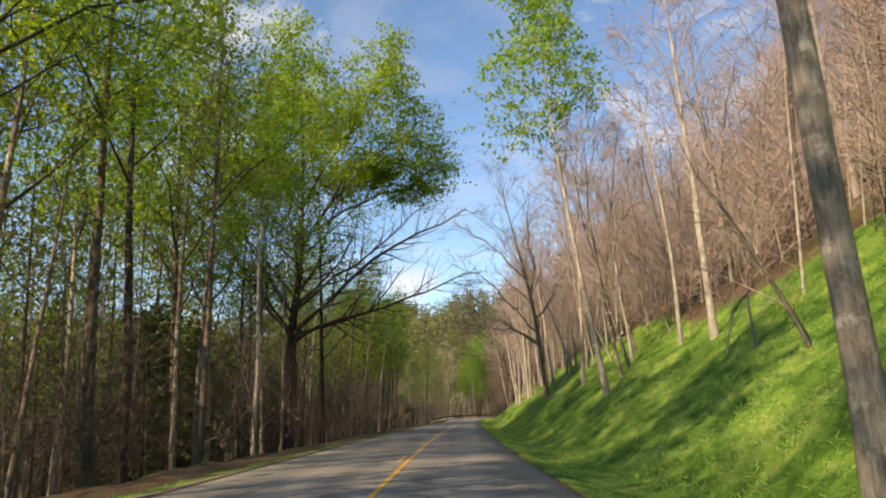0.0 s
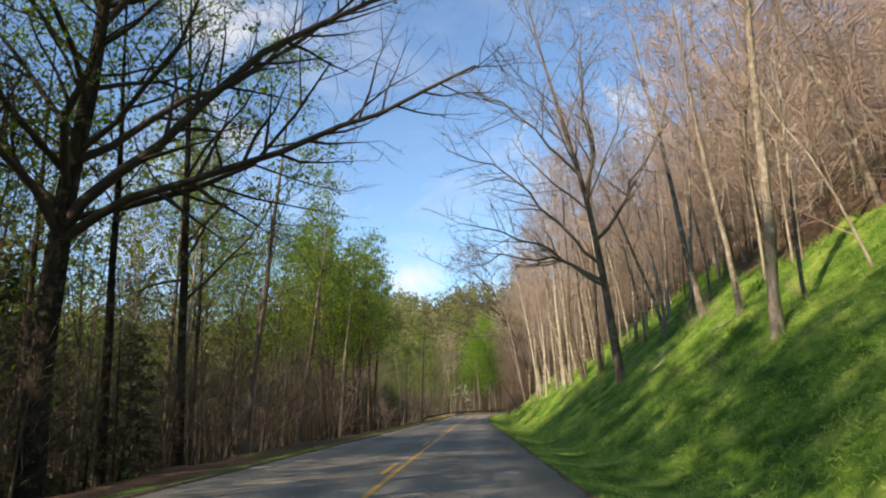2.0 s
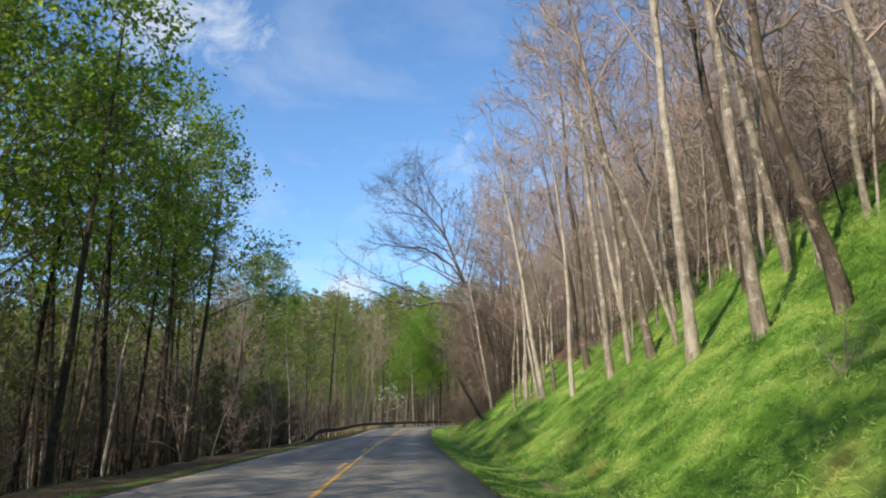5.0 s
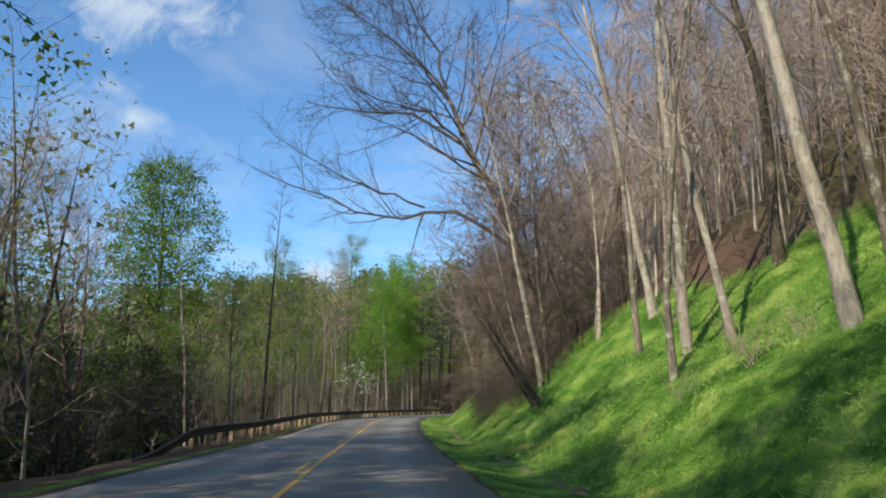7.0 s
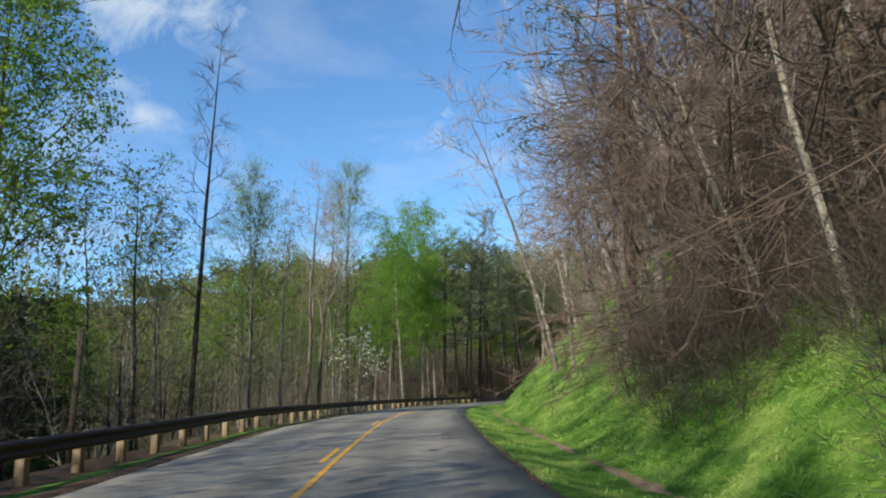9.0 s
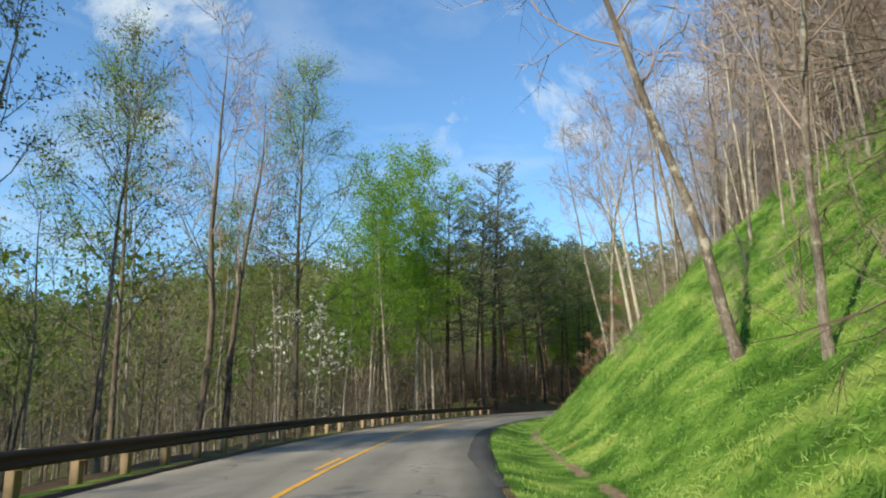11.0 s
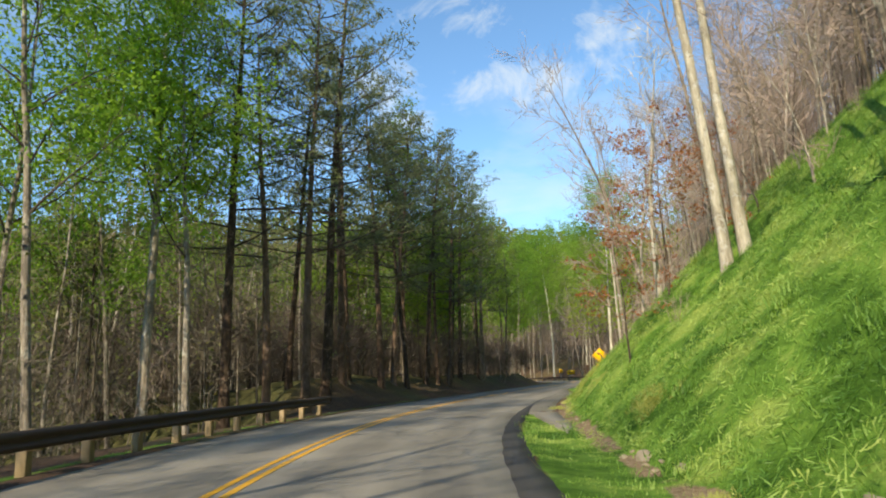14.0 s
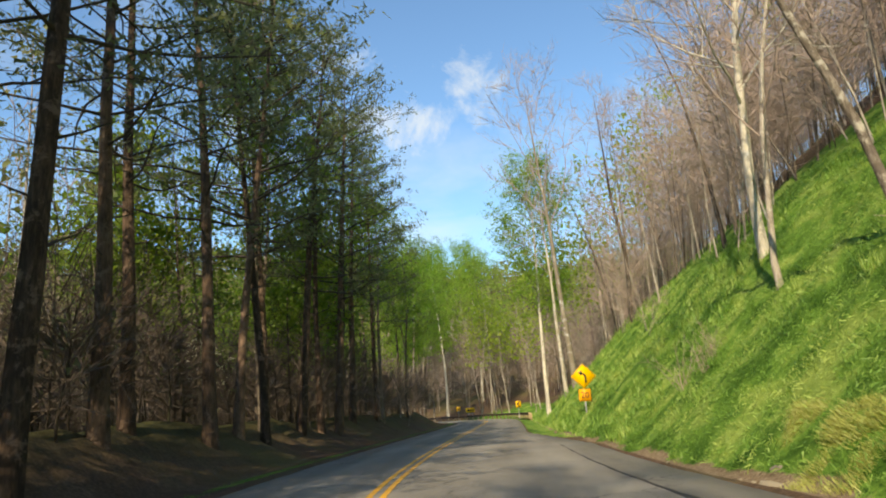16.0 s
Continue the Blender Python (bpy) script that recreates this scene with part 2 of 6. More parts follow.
def asphalt_material(name, lo, hi):
    m, t, b = material(name)
    uv = t.nodes.new("ShaderNodeUVMap").outputs[0]
    vec = obj_coord(t)
    sep = t.nodes.new("ShaderNodeSeparateXYZ")
    t.links.new(uv, sep.inputs[0])
    grain = noise_tex(t, vec, 55.0, 6.0, 0.75)
    patch = noise_tex(t, stretched(t, uv, 1.0, 0.10, 1.0), 1.1, 5.0, 0.6)
    cloud = noise_tex(t, vec, 0.35, 4.0)
    # wheel tracks: smoother, paler bands along each lane
    wave = calc(t, "COSINE", calc(t, "MULTIPLY", sep.outputs[0], 2 * math.pi / 1.75))
    f = calc(t, "ADD", calc(t, "MULTIPLY", grain, 0.35), calc(t, "MULTIPLY", patch, 0.40))
    f = calc(t, "ADD", calc(t, "MULTIPLY_ADD", wave, 0.05, f), calc(t, "MULTIPLY", cloud, 0.25))
    col = ramp(t, f, [(0.33, lo), (0.68, hi)])
    vor = t.nodes.new("ShaderNodeTexVoronoi")
    vor.feature = "DISTANCE_TO_EDGE"
    vor.inputs["Scale"].default_value = 0.38
    warp = t.nodes.new("ShaderNodeVectorMath")
    t.links.new(vec, warp.inputs[0])
    nz = node(t, "ShaderNodeTexNoise", Scale=1.4, Detail=5.0)
    t.links.new(vec, nz.inputs["Vector"])
    t.links.new(nz.outputs["Color"], warp.inputs[1])
    t.links.new(warp.outputs[0], vor.inputs["Vector"])
    crack = ramp(t, vor.outputs["Distance"], [(0.0, 1.0), (0.012, 0.0)])
    crack = calc(t, "MULTIPLY", crack, ramp(t, cloud, [(0.48, 0.0), (0.6, 0.8)]))
    col = mix(t, crack, col, (0.02, 0.02, 0.02))
    t.links.new(col, b.inputs["Base Color"])
    b.inputs["Roughness"].default_value = 0.82
    b.inputs["Specular IOR Level"].default_value = 0.35
    bump(t, b, grain, 0.35, 0.01)
    return m


def paint_material():
    m, t, b = material("yellow_paint")
    vec = obj_coord(t)
    worn = noise_tex(t, vec, 9.0, 8.0, 0.75)
    worn2 = noise_tex(t, vec, 1.1, 3.0)
    f = ramp(t, calc(t, "ADD", calc(t, "MULTIPLY", worn, 0.7), calc(t, "MULTIPLY", worn2, 0.35)), [(0.36, 0.75), (0.50, 0.0)])
    t.links.new(mix(t, f, (0.72, 0.37, 0.02), (0.16, 0.13, 0.09)), b.inputs["Base Color"])
    b.inputs["Roughness"].default_value = 0.6
    return m


GROUND = ground_material()
ASPHALT = asphalt_material("asphalt", (0.118, 0.108, 0.094), (0.305, 0.282, 0.245))
TAR = asphalt_material("tar_edge", (0.028, 0.028, 0.03), (0.065, 0.062, 0.06))
PAINT = paint_material()


# ---- mesh helpers ----
class Buf:
    """Collects tubes and blades as arrays and turns them into one mesh."""

    def __init__(self):
        self.v, self.f3, self.f4, self.n = [], [], [], 0

    def tube(self, pts, rad, sides, knobs=0.0):
        pts, rad = np.asarray(pts, float), np.asarray(rad, float)
        m = len(pts)
        tan = np.gradient(pts, axis=0)
        tan /= np.linalg.norm(tan, axis=1)[:, None] + 1e-9
        ref = np.array((1.0, 0.0, 0.0)) if abs(tan[0, 0]) < 0.8 else np.array((0.0, 1.0, 0.0))
        u = np.cross(tan, ref)
        u /= np.linalg.norm(u, axis=1)[:, None] + 1e-9
        w = np.cross(tan, u)
        a = np.arange(sides) * 2 * math.pi / sides
        if knobs:
            uneven = 1 + knobs * np.random.default_rng(m * sides + int(1000 * rad[0])).normal(size=(m, sides, 1))
        else:
            uneven = 1.0
        ring = pts[:, None] + uneven * rad[:, None, None] * (np.cos(a)[None, :, None] * u[:, None] + np.sin(a)[None, :, None] * w[:, None])
        self.v.append(ring.reshape(-1, 3))
        i = np.arange(m - 1)[:, None] * sides + self.n
        j, k = np.arange(sides)[None], (np.arange(sides)[None] + 1) % sides
        self.f4.append(np.stack((i + j, i + k, i + sides + k, i + sides + j), -1).reshape(-1, 4))
        self.n += m * sides

    def leaves(self, centres, size, rng, narrow=0.6, upward=0.5, fold=0.18, tri=True):
        """One pointed or folded blade for each centre."""
        c = np.asarray(centres, float).reshape(-1, 3)
        n = len(c)
        if not n:
            return
        nor = rng.normal(size=(n, 3)) + (0, 0, upward)
        nor /= np.linalg.norm(nor, axis=1)[:, None]
        u = np.cross(nor, rng.normal(size=(n, 3)))
        u /= np.linalg.norm(u, axis=1)[:, None] + 1e-9
        w = np.cross(nor, u)
        s = (size * rng.uniform(0.6, 1.35, n))[:, None]
        if tri:
            self.tris(np.stack((c - u * s * 0.5 + w * s * narrow * 0.6, c - u * s * 0.5 - w * s * narrow * 0.6, c + u * s * 0.55), 1))
            return
        q = np.stack((c - u * s * 0.5, c + w * s * narrow * 0.5 + nor * s * fold, c + u * s * 0.5, c - w * s * narrow * 0.5 + nor * s * fold), 1)
        self.v.append(q.reshape(-1, 3))
        self.f4.append(np.arange(4 * n).reshape(-1, 4) + self.n)
        self.n += 4 * n

    def tris(self, v):
        v = np.asarray(v, float).reshape(-1, 3)
        self.v.append(v)
        self.f3.append(np.arange(len(v)).reshape(-1, 3) + self.n)
        self.n += len(v)

    def box(self, m, sx, sy, sz, bevel=0.0):
        """A box of that size round the origin of m, with its long edges cut."""
        bx = bevel
        ring = [(-sx / 2 + bx, -sy / 2), (sx / 2 - bx, -sy / 2), (sx / 2, -sy / 2 + bx), (sx / 2, sy / 2 - bx), (sx / 2 - bx, sy / 2), (-sx / 2 + bx, sy / 2), (-sx / 2, sy / 2 - bx), (-sx / 2, -sy / 2 + bx)] if bx else [(-sx / 2, -sy / 2), (sx / 2, -sy / 2), (sx / 2, sy / 2), (-sx / 2, sy / 2)]
        self.prism(m, ring, -sz / 2, sz / 2)

    def prism(self, m, ring, z0, z1):
        k = len(ring)
        v = [m @ Vector((x, y, z0)) for x, y in ring] + [m @ Vector((x, y, z1)) for x, y in ring]
        self.v.append(np.array([tuple(p) for p in v]))
        j = np.arange(k)
        self.f4.append(np.stack((j, (j + 1) % k, (j + 1) % k + k, j + k), -1) + self.n)
        fan = np.array([(0, i + 1, i) for i in range(1, k - 1)] + [(k, k + i, k + i + 1) for i in range(1, k - 1)])
        self.f3.append(fan + self.n)
        self.n += 2 * k

    def mesh(self, name, mat, smooth=True):
        me = bpy.data.meshes.new(name)
        v = np.concatenate(self.v) if self.v else np.zeros((0, 3))
        f4 = np.concatenate(self.f4) if self.f4 else np.zeros((0, 4), int)
        f3 = np.concatenate(self.f3) if self.f3 else np.zeros((0, 3), int)
        me.vertices.add(len(v))
        me.vertices.foreach_set("co", v.astype(np.float32).ravel())
        loops = np.concatenate((f4.ravel(), f3.ravel())).astype(np.int32)
        me.loops.add(len(loops))
        me.loops.foreach_set("vertex_index", loops)
        me.polygons.add(len(f4) + len(f3))
        start = np.concatenate((np.arange(len(f4)) * 4, len(f4) * 4 + np.arange(len(f3)) * 3)).astype(np.int32)
        me.polygons.foreach_set("loop_start", start)
        if smooth:
            me.polygons.foreach_set("use_smooth", np.ones(len(start), bool))
        me.update(calc_edges=True)
        me.materials.append(mat)
        return me


def part(name, buf, mat, parent, label="", smooth=True):
    ob = new(name, buf.mesh(name, mat, smooth))
    ob.parent = parent
    return tagged(ob, label)


# ---- the plan: the road's centre line, its level, and the lie of the land ----
LINE_Y = (-200, -60, 25, 37, 49, 61, 73, 97, 121, 133, 145, 157, 169, 181, 193, 205, 217, 229, 241, 250, 262, 280, 298, 310, 322, 334, 346, 358, 372, 400)
LINE_X = (7.0, 3.4, 1.45, 1.15, 0.90, 0.74, 0.68, 0.66, 0.60, 0.58, 0.70, 0.98, 1.45, 2.22, 3.35, 5.1, 8.1, 12.7, 18.9, 24.4, 32.4, 44.6, 56.6, 64.0, 69.6, 72.6, 72.6, 69.5, 62.0, 42.0)


def spline(px, py, step):
    p = np.stack((px, py), 1).astype(float)
    out = []
    for i in range(len(p) - 1):
        a, b, c, d = p[max(i - 1, 0)], p[i], p[i + 1], p[min(i + 2, len(p) - 1)]
        h = np.linalg.norm(c - b)
        ta = (c - a) / (np.linalg.norm(c - b) + np.linalg.norm(b - a) + 1e-9) * h if i else c - b
        tb = (d - b) / (np.linalg.norm(d - c) + np.linalg.norm(c - b) + 1e-9) * h if i + 2 < len(p) else c - b
        for t in np.linspace(0, 1, max(2, int(h / step)), endpoint=False):
            out.append((2 * t ** 3 - 3 * t ** 2 + 1) * b + (t ** 3 - 2 * t ** 2 + t) * ta + (-2 * t ** 3 + 3 * t ** 2) * c + (t ** 3 - t ** 2) * tb)
    return np.array(out + [p[-1]])


LINE = spline(LINE_X, LINE_Y, 0.5)
for _ in range(12):
    LINE[1:-1] = 0.25 * LINE[:-2] + 0.5 * LINE[1:-1] + 0.25 * LINE[2:]
SEG = np.linalg.norm(np.diff(LINE, axis=0), axis=1)
ARC = np.concatenate(([0], np.cumsum(SEG)))
ARC -= np.interp(0, LINE[:600, 1], ARC[:600])
TAN = np.gradient(LINE, axis=0)
TAN /= np.linalg.norm(TAN, axis=1)[:, None]
NOR = np.stack((TAN[:, 1], -TAN[:, 0]), 1)


def at(s, l):
    """World x, y at arc length s and l metres to the right of the centre line."""
    s, l = np.asarray(s, float), np.asarray(l, float)
    x, y = np.interp(s, ARC, LINE[:, 0]), np.interp(s, ARC, LINE[:, 1])
    nx, ny = np.interp(s, ARC, NOR[:, 0]), np.interp(s, ARC, NOR[:, 1])
    return x + nx * l, y + ny * l


def heading(s):
    return math.atan2(-np.interp(s, ARC, TAN[:, 0]), np.interp(s, ARC, TAN[:, 1]))


def road_coords(x, y):
    """Arc length and signed distance from the centre line of points."""
    x, y = np.atleast_1d(np.asarray(x, float)), np.atleast_1d(np.asarray(y, float))
    L, A, N = LINE[::3], ARC[::3], NOR[::3]
    s, l = np.empty(len(x)), np.empty(len(x))
    for i in range(0, len(x), 4000):
        dx, dy = x[i:i + 4000, None] - L[None, :, 0], y[i:i + 4000, None] - L[None, :, 1]
        k = np.argmin(dx * dx + dy * dy, axis=1)
        r = np.arange(len(k))
        along = dx[r, k] * N[k, 1] * -1 + dy[r, k] * N[k, 0]
        s[i:i + 4000] = A[k] + along
        side = dx[r, k] * N[k, 0] + dy[r, k] * N[k, 1]
        d = np.hypot(dx[r, k], dy[r, k])
        l[i:i + 4000] = np.where(np.abs(along) < 2.0, side, np.sign(side) * d)
    return s, l


def level(s):
    return np.interp(s, (-400, 148, 160, 176, 200, 232, 300, 380, 460), (0, 0, 0.07, 0.40, 0.50, 0.62, 0.85, 1.1, 1.2))


def ease(a, b, v):
    t = np.clip((v - a) / (b - a), 0, 1)
    return t * t * (3 - 2 * t)


RIGHT_W, LEFT_W = 3.35, 3.75


def right_edge(s):
    return np.interp(s, (-400, 205, 215, 224, 230, 235, 236.2, 258, 272, 500), (3.35, 3.35, 3.65, 4.0, 4.2, 4.35, 5.4, 5.3, 3.5, 3.5))


def bank_foot(s):
    return np.interp(s, (-400, 214, 227, 260, 272, 500), (5.0, 5.0, 5.55, 5.5, 5.0, 5.0))


def shoulder_in(s):
    return np.interp(s, (226, 232, 235, 237), (5.3, 4.9, 4.5, 4.3))


def mounds(x, y, cell, seed):
    """Smooth uneven heights from -1 to 1, cell metres apart."""
    u, v = np.asarray(x, float) / cell, np.asarray(y, float) / cell
    i, j = np.floor(u), np.floor(v)
    fu, fv = u - i, v - j
    fu, fv = fu * fu * (3 - 2 * fu), fv * fv * (3 - 2 * fv)

    def corner(a, b):
        return 2 * (np.abs(np.sin(a * 127.1 + b * 311.7 + seed * 74.7) * 43758.5453) % 1.0) - 1
    low = corner(i, j) * (1 - fu) + corner(i + 1, j) * fu
    high = corner(i, j + 1) * (1 - fu) + corner(i + 1, j + 1) * fu
    return low * (1 - fv) + high * fv


def lumps(x, y):
    return 0.09 * np.sin(0.9 * x + 1.31 * y) * np.sin(1.73 * y - 0.6 * x) + 0.13 * np.sin(0.41 * x - 0.53 * y + 1.0) * np.sin(0.37 * y + 0.23 * x) + 0.05 * np.sin(2.9 * x + 0.7 * y) * np.sin(2.3 * y - 1.9 * x)


def land(x, y):
    """Height of the ground, and how much grass and bare dirt covers it."""
    shape = np.shape(x)
    x, y = np.ravel(np.asarray(x, float)), np.ravel(np.asarray(y, float))
    s, l = road_coords(x, y)
    g = level(s)
    # right: verge, shallow ditch, then the cut bank and the hill
    k = np.interp(s, (-400, 60, 75, 115, 138, 146, 152, 160, 170, 178, 188, 205, 225, 300, 330, 350), (0.72, 0.72, 0.82, 0.85, 0.70, 0.72, 0.85, 0.80, 0.48, 0.52, 0.82, 0.98, 0.98, 1.0, 0.35, 0.12))
    foot = bank_foot(s)
    up = np.maximum(l - foot, 0)
    toe = 1.2 - 1.2 * (foot - 5.0)
    soft = np.where(up < toe, up * up / (2 * toe), up - toe / 2)
    bank = k * np.minimum(soft, 9.0) + np.minimum(k + 0.12, 0.78) * np.clip(soft - 9.0, 0, 45) + 0.25 * np.minimum(k, 0.62) * np.maximum(soft - 54, 0)
    re = right_edge(s)
    zr = g - 0.02 - np.where(re > 3.6, 0.10, 0.22) * ease(re + 0.12, np.maximum(4.7, re + 0.4), l) + bank
    # left: verge, then the fall to the valley, or a low earth bank past the rail's end
    q = -l
    fall = np.maximum(q - 5.4, 0)
    drop = 0.42 * np.where(fall < 2, fall * fall / 4, fall - 1)
    drop = 7.5 * np.tanh(drop / 7.5)
    rise = 1.5 * ease(5.0, 8.2, q) - 0.10 * np.maximum(q - 9, 0)
    cut = ease(239.5, 247, s) * (1 - ease(318, 340, s))
    zl = g - 0.02 - 0.08 * ease(3.8, 5.0, q) - drop * (1 - cut) + np.maximum(rise, -4) * cut
    z = np.where(l > 0, zr, zl)
    rough = ease(5.0, 8.0, np.abs(l))
    z = z + rough * lumps(x, y) * np.where(l > 0, 1.0, 1.6)
    z = z + np.where(l > 0, ease(5.2, 7.0, l) * (0.20 * mounds(x, y, 2.3, 3) + 0.10 * mounds(x, y, 1.2, 5)), 0.0)
    z = z - 0.95 * np.exp(-((x - 21.9) ** 2 + (y - 224.3) ** 2) / 3.2)
    under = np.where(l > 0, ease(re + 0.02, re - 0.35, l), ease(LEFT_W + 0.02, LEFT_W - 0.35, q))
    z = z - 0.15 * under
    # far hills: across the valley, and the ridge ahead
    far = ease(60, 340, q) * 34 * (0.8 + 0.2 * np.sin(y * 0.011 + 1.0) + 0.06 * np.sin(y * 0.043) + 0.05 * np.sin(x * 0.06 + y * 0.08))
    d = np.hypot(x - 20, y - 130)
    ridge = ease(250, 620, d) * 84 * (0.86 + 0.14 * np.sin(x * 0.013 + 0.6) + 0.04 * np.sin(x * 0.05) + 0.03 * np.sin(x * 0.11 + 2)) * ease(-0.2, 0.5, (y - 130) / (d + 1))
    z = z + np.maximum(far, ridge * ease(12, 60, np.abs(l)))
    # cover
    top = 16.8 - 2.3 * ease(160, 175, s) + 2.5 * np.sin(s * 0.071) + 1.4 * np.sin(s * 0.19 + 1) + 6.0 * ease(175, 205, s) - 4.0 * ease(156, 164, s) * (1 - ease(182, 190, s))
    grass = np.where(l > 0, ease(re - 0.05, re + 0.25, l) * (1 - ease(top - 2.0, top + 2.0, l)), 0.62 * ease(3.8, 4.1, q) * (1 - ease(4.4, 5.2, q)))
    bare = ease(226, 228, s) * (1 - ease(262, 268, s)) * ease(0.0, 0.12, l - shoulder_in(s)) * (1 - ease(5.55, 5.75, l))
    grass = grass * (1 - bare) * (1 - ease(345, 375, s)) * (1 - 0.8 * cut * (l < 0) * ease(4.6, 5.2, q))
    dirt = np.where(l > 0, ease(foot - 0.15, foot + 0.1, l) * (1 - ease(foot + 0.25, foot + 0.5, l)) * (0.95 + 0.6 * mounds(x, y, 0.9, 21)) * np.interp(s, (0, 60, 100, 140, 190, 226, 234, 300), (0.45, 0.35, 0.55, 0.7, 0.8, 0.8, 1.1, 0.8)), 0.0)
    woody = np.maximum(np.where(l < 0, ease(5.5, 9.0, q), 0.0), ease(30, 90, np.abs(l)) * ease(180, 320, d))
    return z.reshape(shape), grass.reshape(shape), dirt.reshape(shape), woody.reshape(shape)


def height(x, y):
    return float(land(np.array([x]), np.array([y]))[0][0])


# ---- ground, road, markings ----
def build_ground():
    svals = np.concatenate((np.arange(-900, -60, 60), np.arange(-60, 15, 5), np.arange(15, 262, 0.55), np.arange(262, 320, 0.8), np.arange(320, 420, 4), np.arange(420, 1300, 50)))
    l1 = np.concatenate((np.arange(0, 3.2, 0.8), (3.3, 3.37, 3.6, 3.9, 4.2, 4.6, 4.9, 5.2, 5.45, 5.65, 5.85), np.arange(6.1, 18, 0.5), np.arange(18, 45, 2.0), (48, 54, 60, 70, 85, 105, 130, 170, 220, 300, 420, 620, 900)))
    l2 = np.concatenate((np.arange(-16, -5.8, 0.8), (-5.4, -5.0, -4.6, -4.2, -3.9, -3.76, -3.6, -3.2), np.arange(-2.4, 0, 0.8)))
    lv = np.concatenate(((-900, -620, -450, -340, -260, -200, -150, -115, -90, -72, -60, -52, -45, -38, -32, -27, -23, -19), l2, l1))
    # the sheet follows the road's line, but not its last turn
    keep = LINE[:, 1] < 300
    bl, ba, bn = LINE[keep], ARC[keep], NOR[keep]
    S, L = np.meshgrid(svals, lv, indexing="ij")

    def base(s):
        x, y = np.interp(s, ba, bl[:, 0]), np.interp(s, ba, bl[:, 1])
        nx, ny = np.interp(s, ba, bn[:, 0]), np.interp(s, ba, bn[:, 1])
        over, under = np.maximum(s - ba[-1], 0), np.minimum(s - ba[0], 0)
        x = x - over * bn[-1, 1] - under * bn[0, 1]
        y = y + over * bn[-1, 0] + under * bn[0, 0]
        return x, y, nx, ny
    X, Y, NX, NY = base(S)
    near, beyond = np.clip(L, -60, 60), L - np.clip(L, -60, 60)
    fx, fy = math.cos(radians(17)), -math.sin(radians(17))
    X, Y = X + NX * near + fx * beyond, Y + NY * near + fy * beyond
    Z, G, D, W = land(X, Y)
    me = bpy.data.meshes.new("ground")
    a, b = S.shape
    v = np.stack((X, Y, Z), -1).reshape(-1, 3)
    i = (np.arange(a - 1)[:, None] * b + np.arange(b - 1)[None]).ravel()
    f = np.stack((i, i + 1, i + b + 1, i + b), -1)
    me.from_pydata(v.tolist(), [], f.tolist())
    me.polygons.foreach_set("use_smooth", np.ones(len(f), bool))
    col = me.color_attributes.new("cover", "FLOAT_COLOR", "POINT")
    col.data.foreach_set("color", np.stack((G, D, W, 0 * G + 1), -1).astype(np.float32).ravel())
    me.materials.append(GROUND)
    me.update()
    return tagged(new("ground", me), "leaf-littered hillside with a lush green grass bank", "ground", kind="structure")


def ribbon(name, mat, s0, s1, l0, l1, lift, step=1.0, across=1, skirt=0.0, ragged=0.0):
    """A strip along the road from l0 to l1, that many metres above its level."""
    s = np.linspace(s0, s1, max(2, int((s1 - s0) / step) + 1))
    ls = np.linspace(0, 1, across + 1)
    left = l0(s) if callable(l0) else np.full(len(s), float(l0))
    right = l1(s) if callable(l1) else np.full(len(s), float(l1))
    if ragged:
        left = left + ragged * (np.sin(s * 1.7) + np.sin(s * 3.9 + 1))
        right = right + ragged * (np.sin(s * 2.1 + 2) + np.sin(s * 4.7))
    me = bpy.data.meshes.new(name)
    cols, uvs = [], []
    for t in ls:
        l = left + (right - left) * t
        x, y = at(s, l)
        cols.append(np.stack((x, y, level(s) + lift - 0.012 * np.abs(l) + 0.02), 1))
        uvs.append(np.stack((l, s), 1))
    if skirt:
        for c, u, first in ((cols[0], uvs[0], True), (cols[-1], uvs[-1], False)):
            low = c.copy()
            low[:, 2] -= skirt
            if first:
                cols.insert(0, low), uvs.insert(0, u)
            else:
                cols.append(low), uvs.append(u)
    V, U = np.stack(cols, 1), np.stack(uvs, 1)
    n, m = V.shape[:2]
    i = (np.arange(n - 1)[:, None] * m + np.arange(m - 1)[None]).ravel()
    f = np.stack((i, i + 1, i + m + 1, i + m), -1)
    me.from_pydata(V.reshape(-1, 3).tolist(), [], f.tolist())
    uv = me.uv_layers.new(name="lane")
    uv.data.foreach_set("uv", U.reshape(-1, 2)[f.ravel()].astype(np.float32).ravel())
    me.polygons.foreach_set("use_smooth", np.ones(len(f), bool))
    me.materials.append(mat)
    me.update()
    return new(name, me)


def left_edge(s):
    return -np.interp(s, (-100, 60, 140, 160, 260, 400), (4.1, 4.1, 3.75, 3.55, 3.45, 3.45))


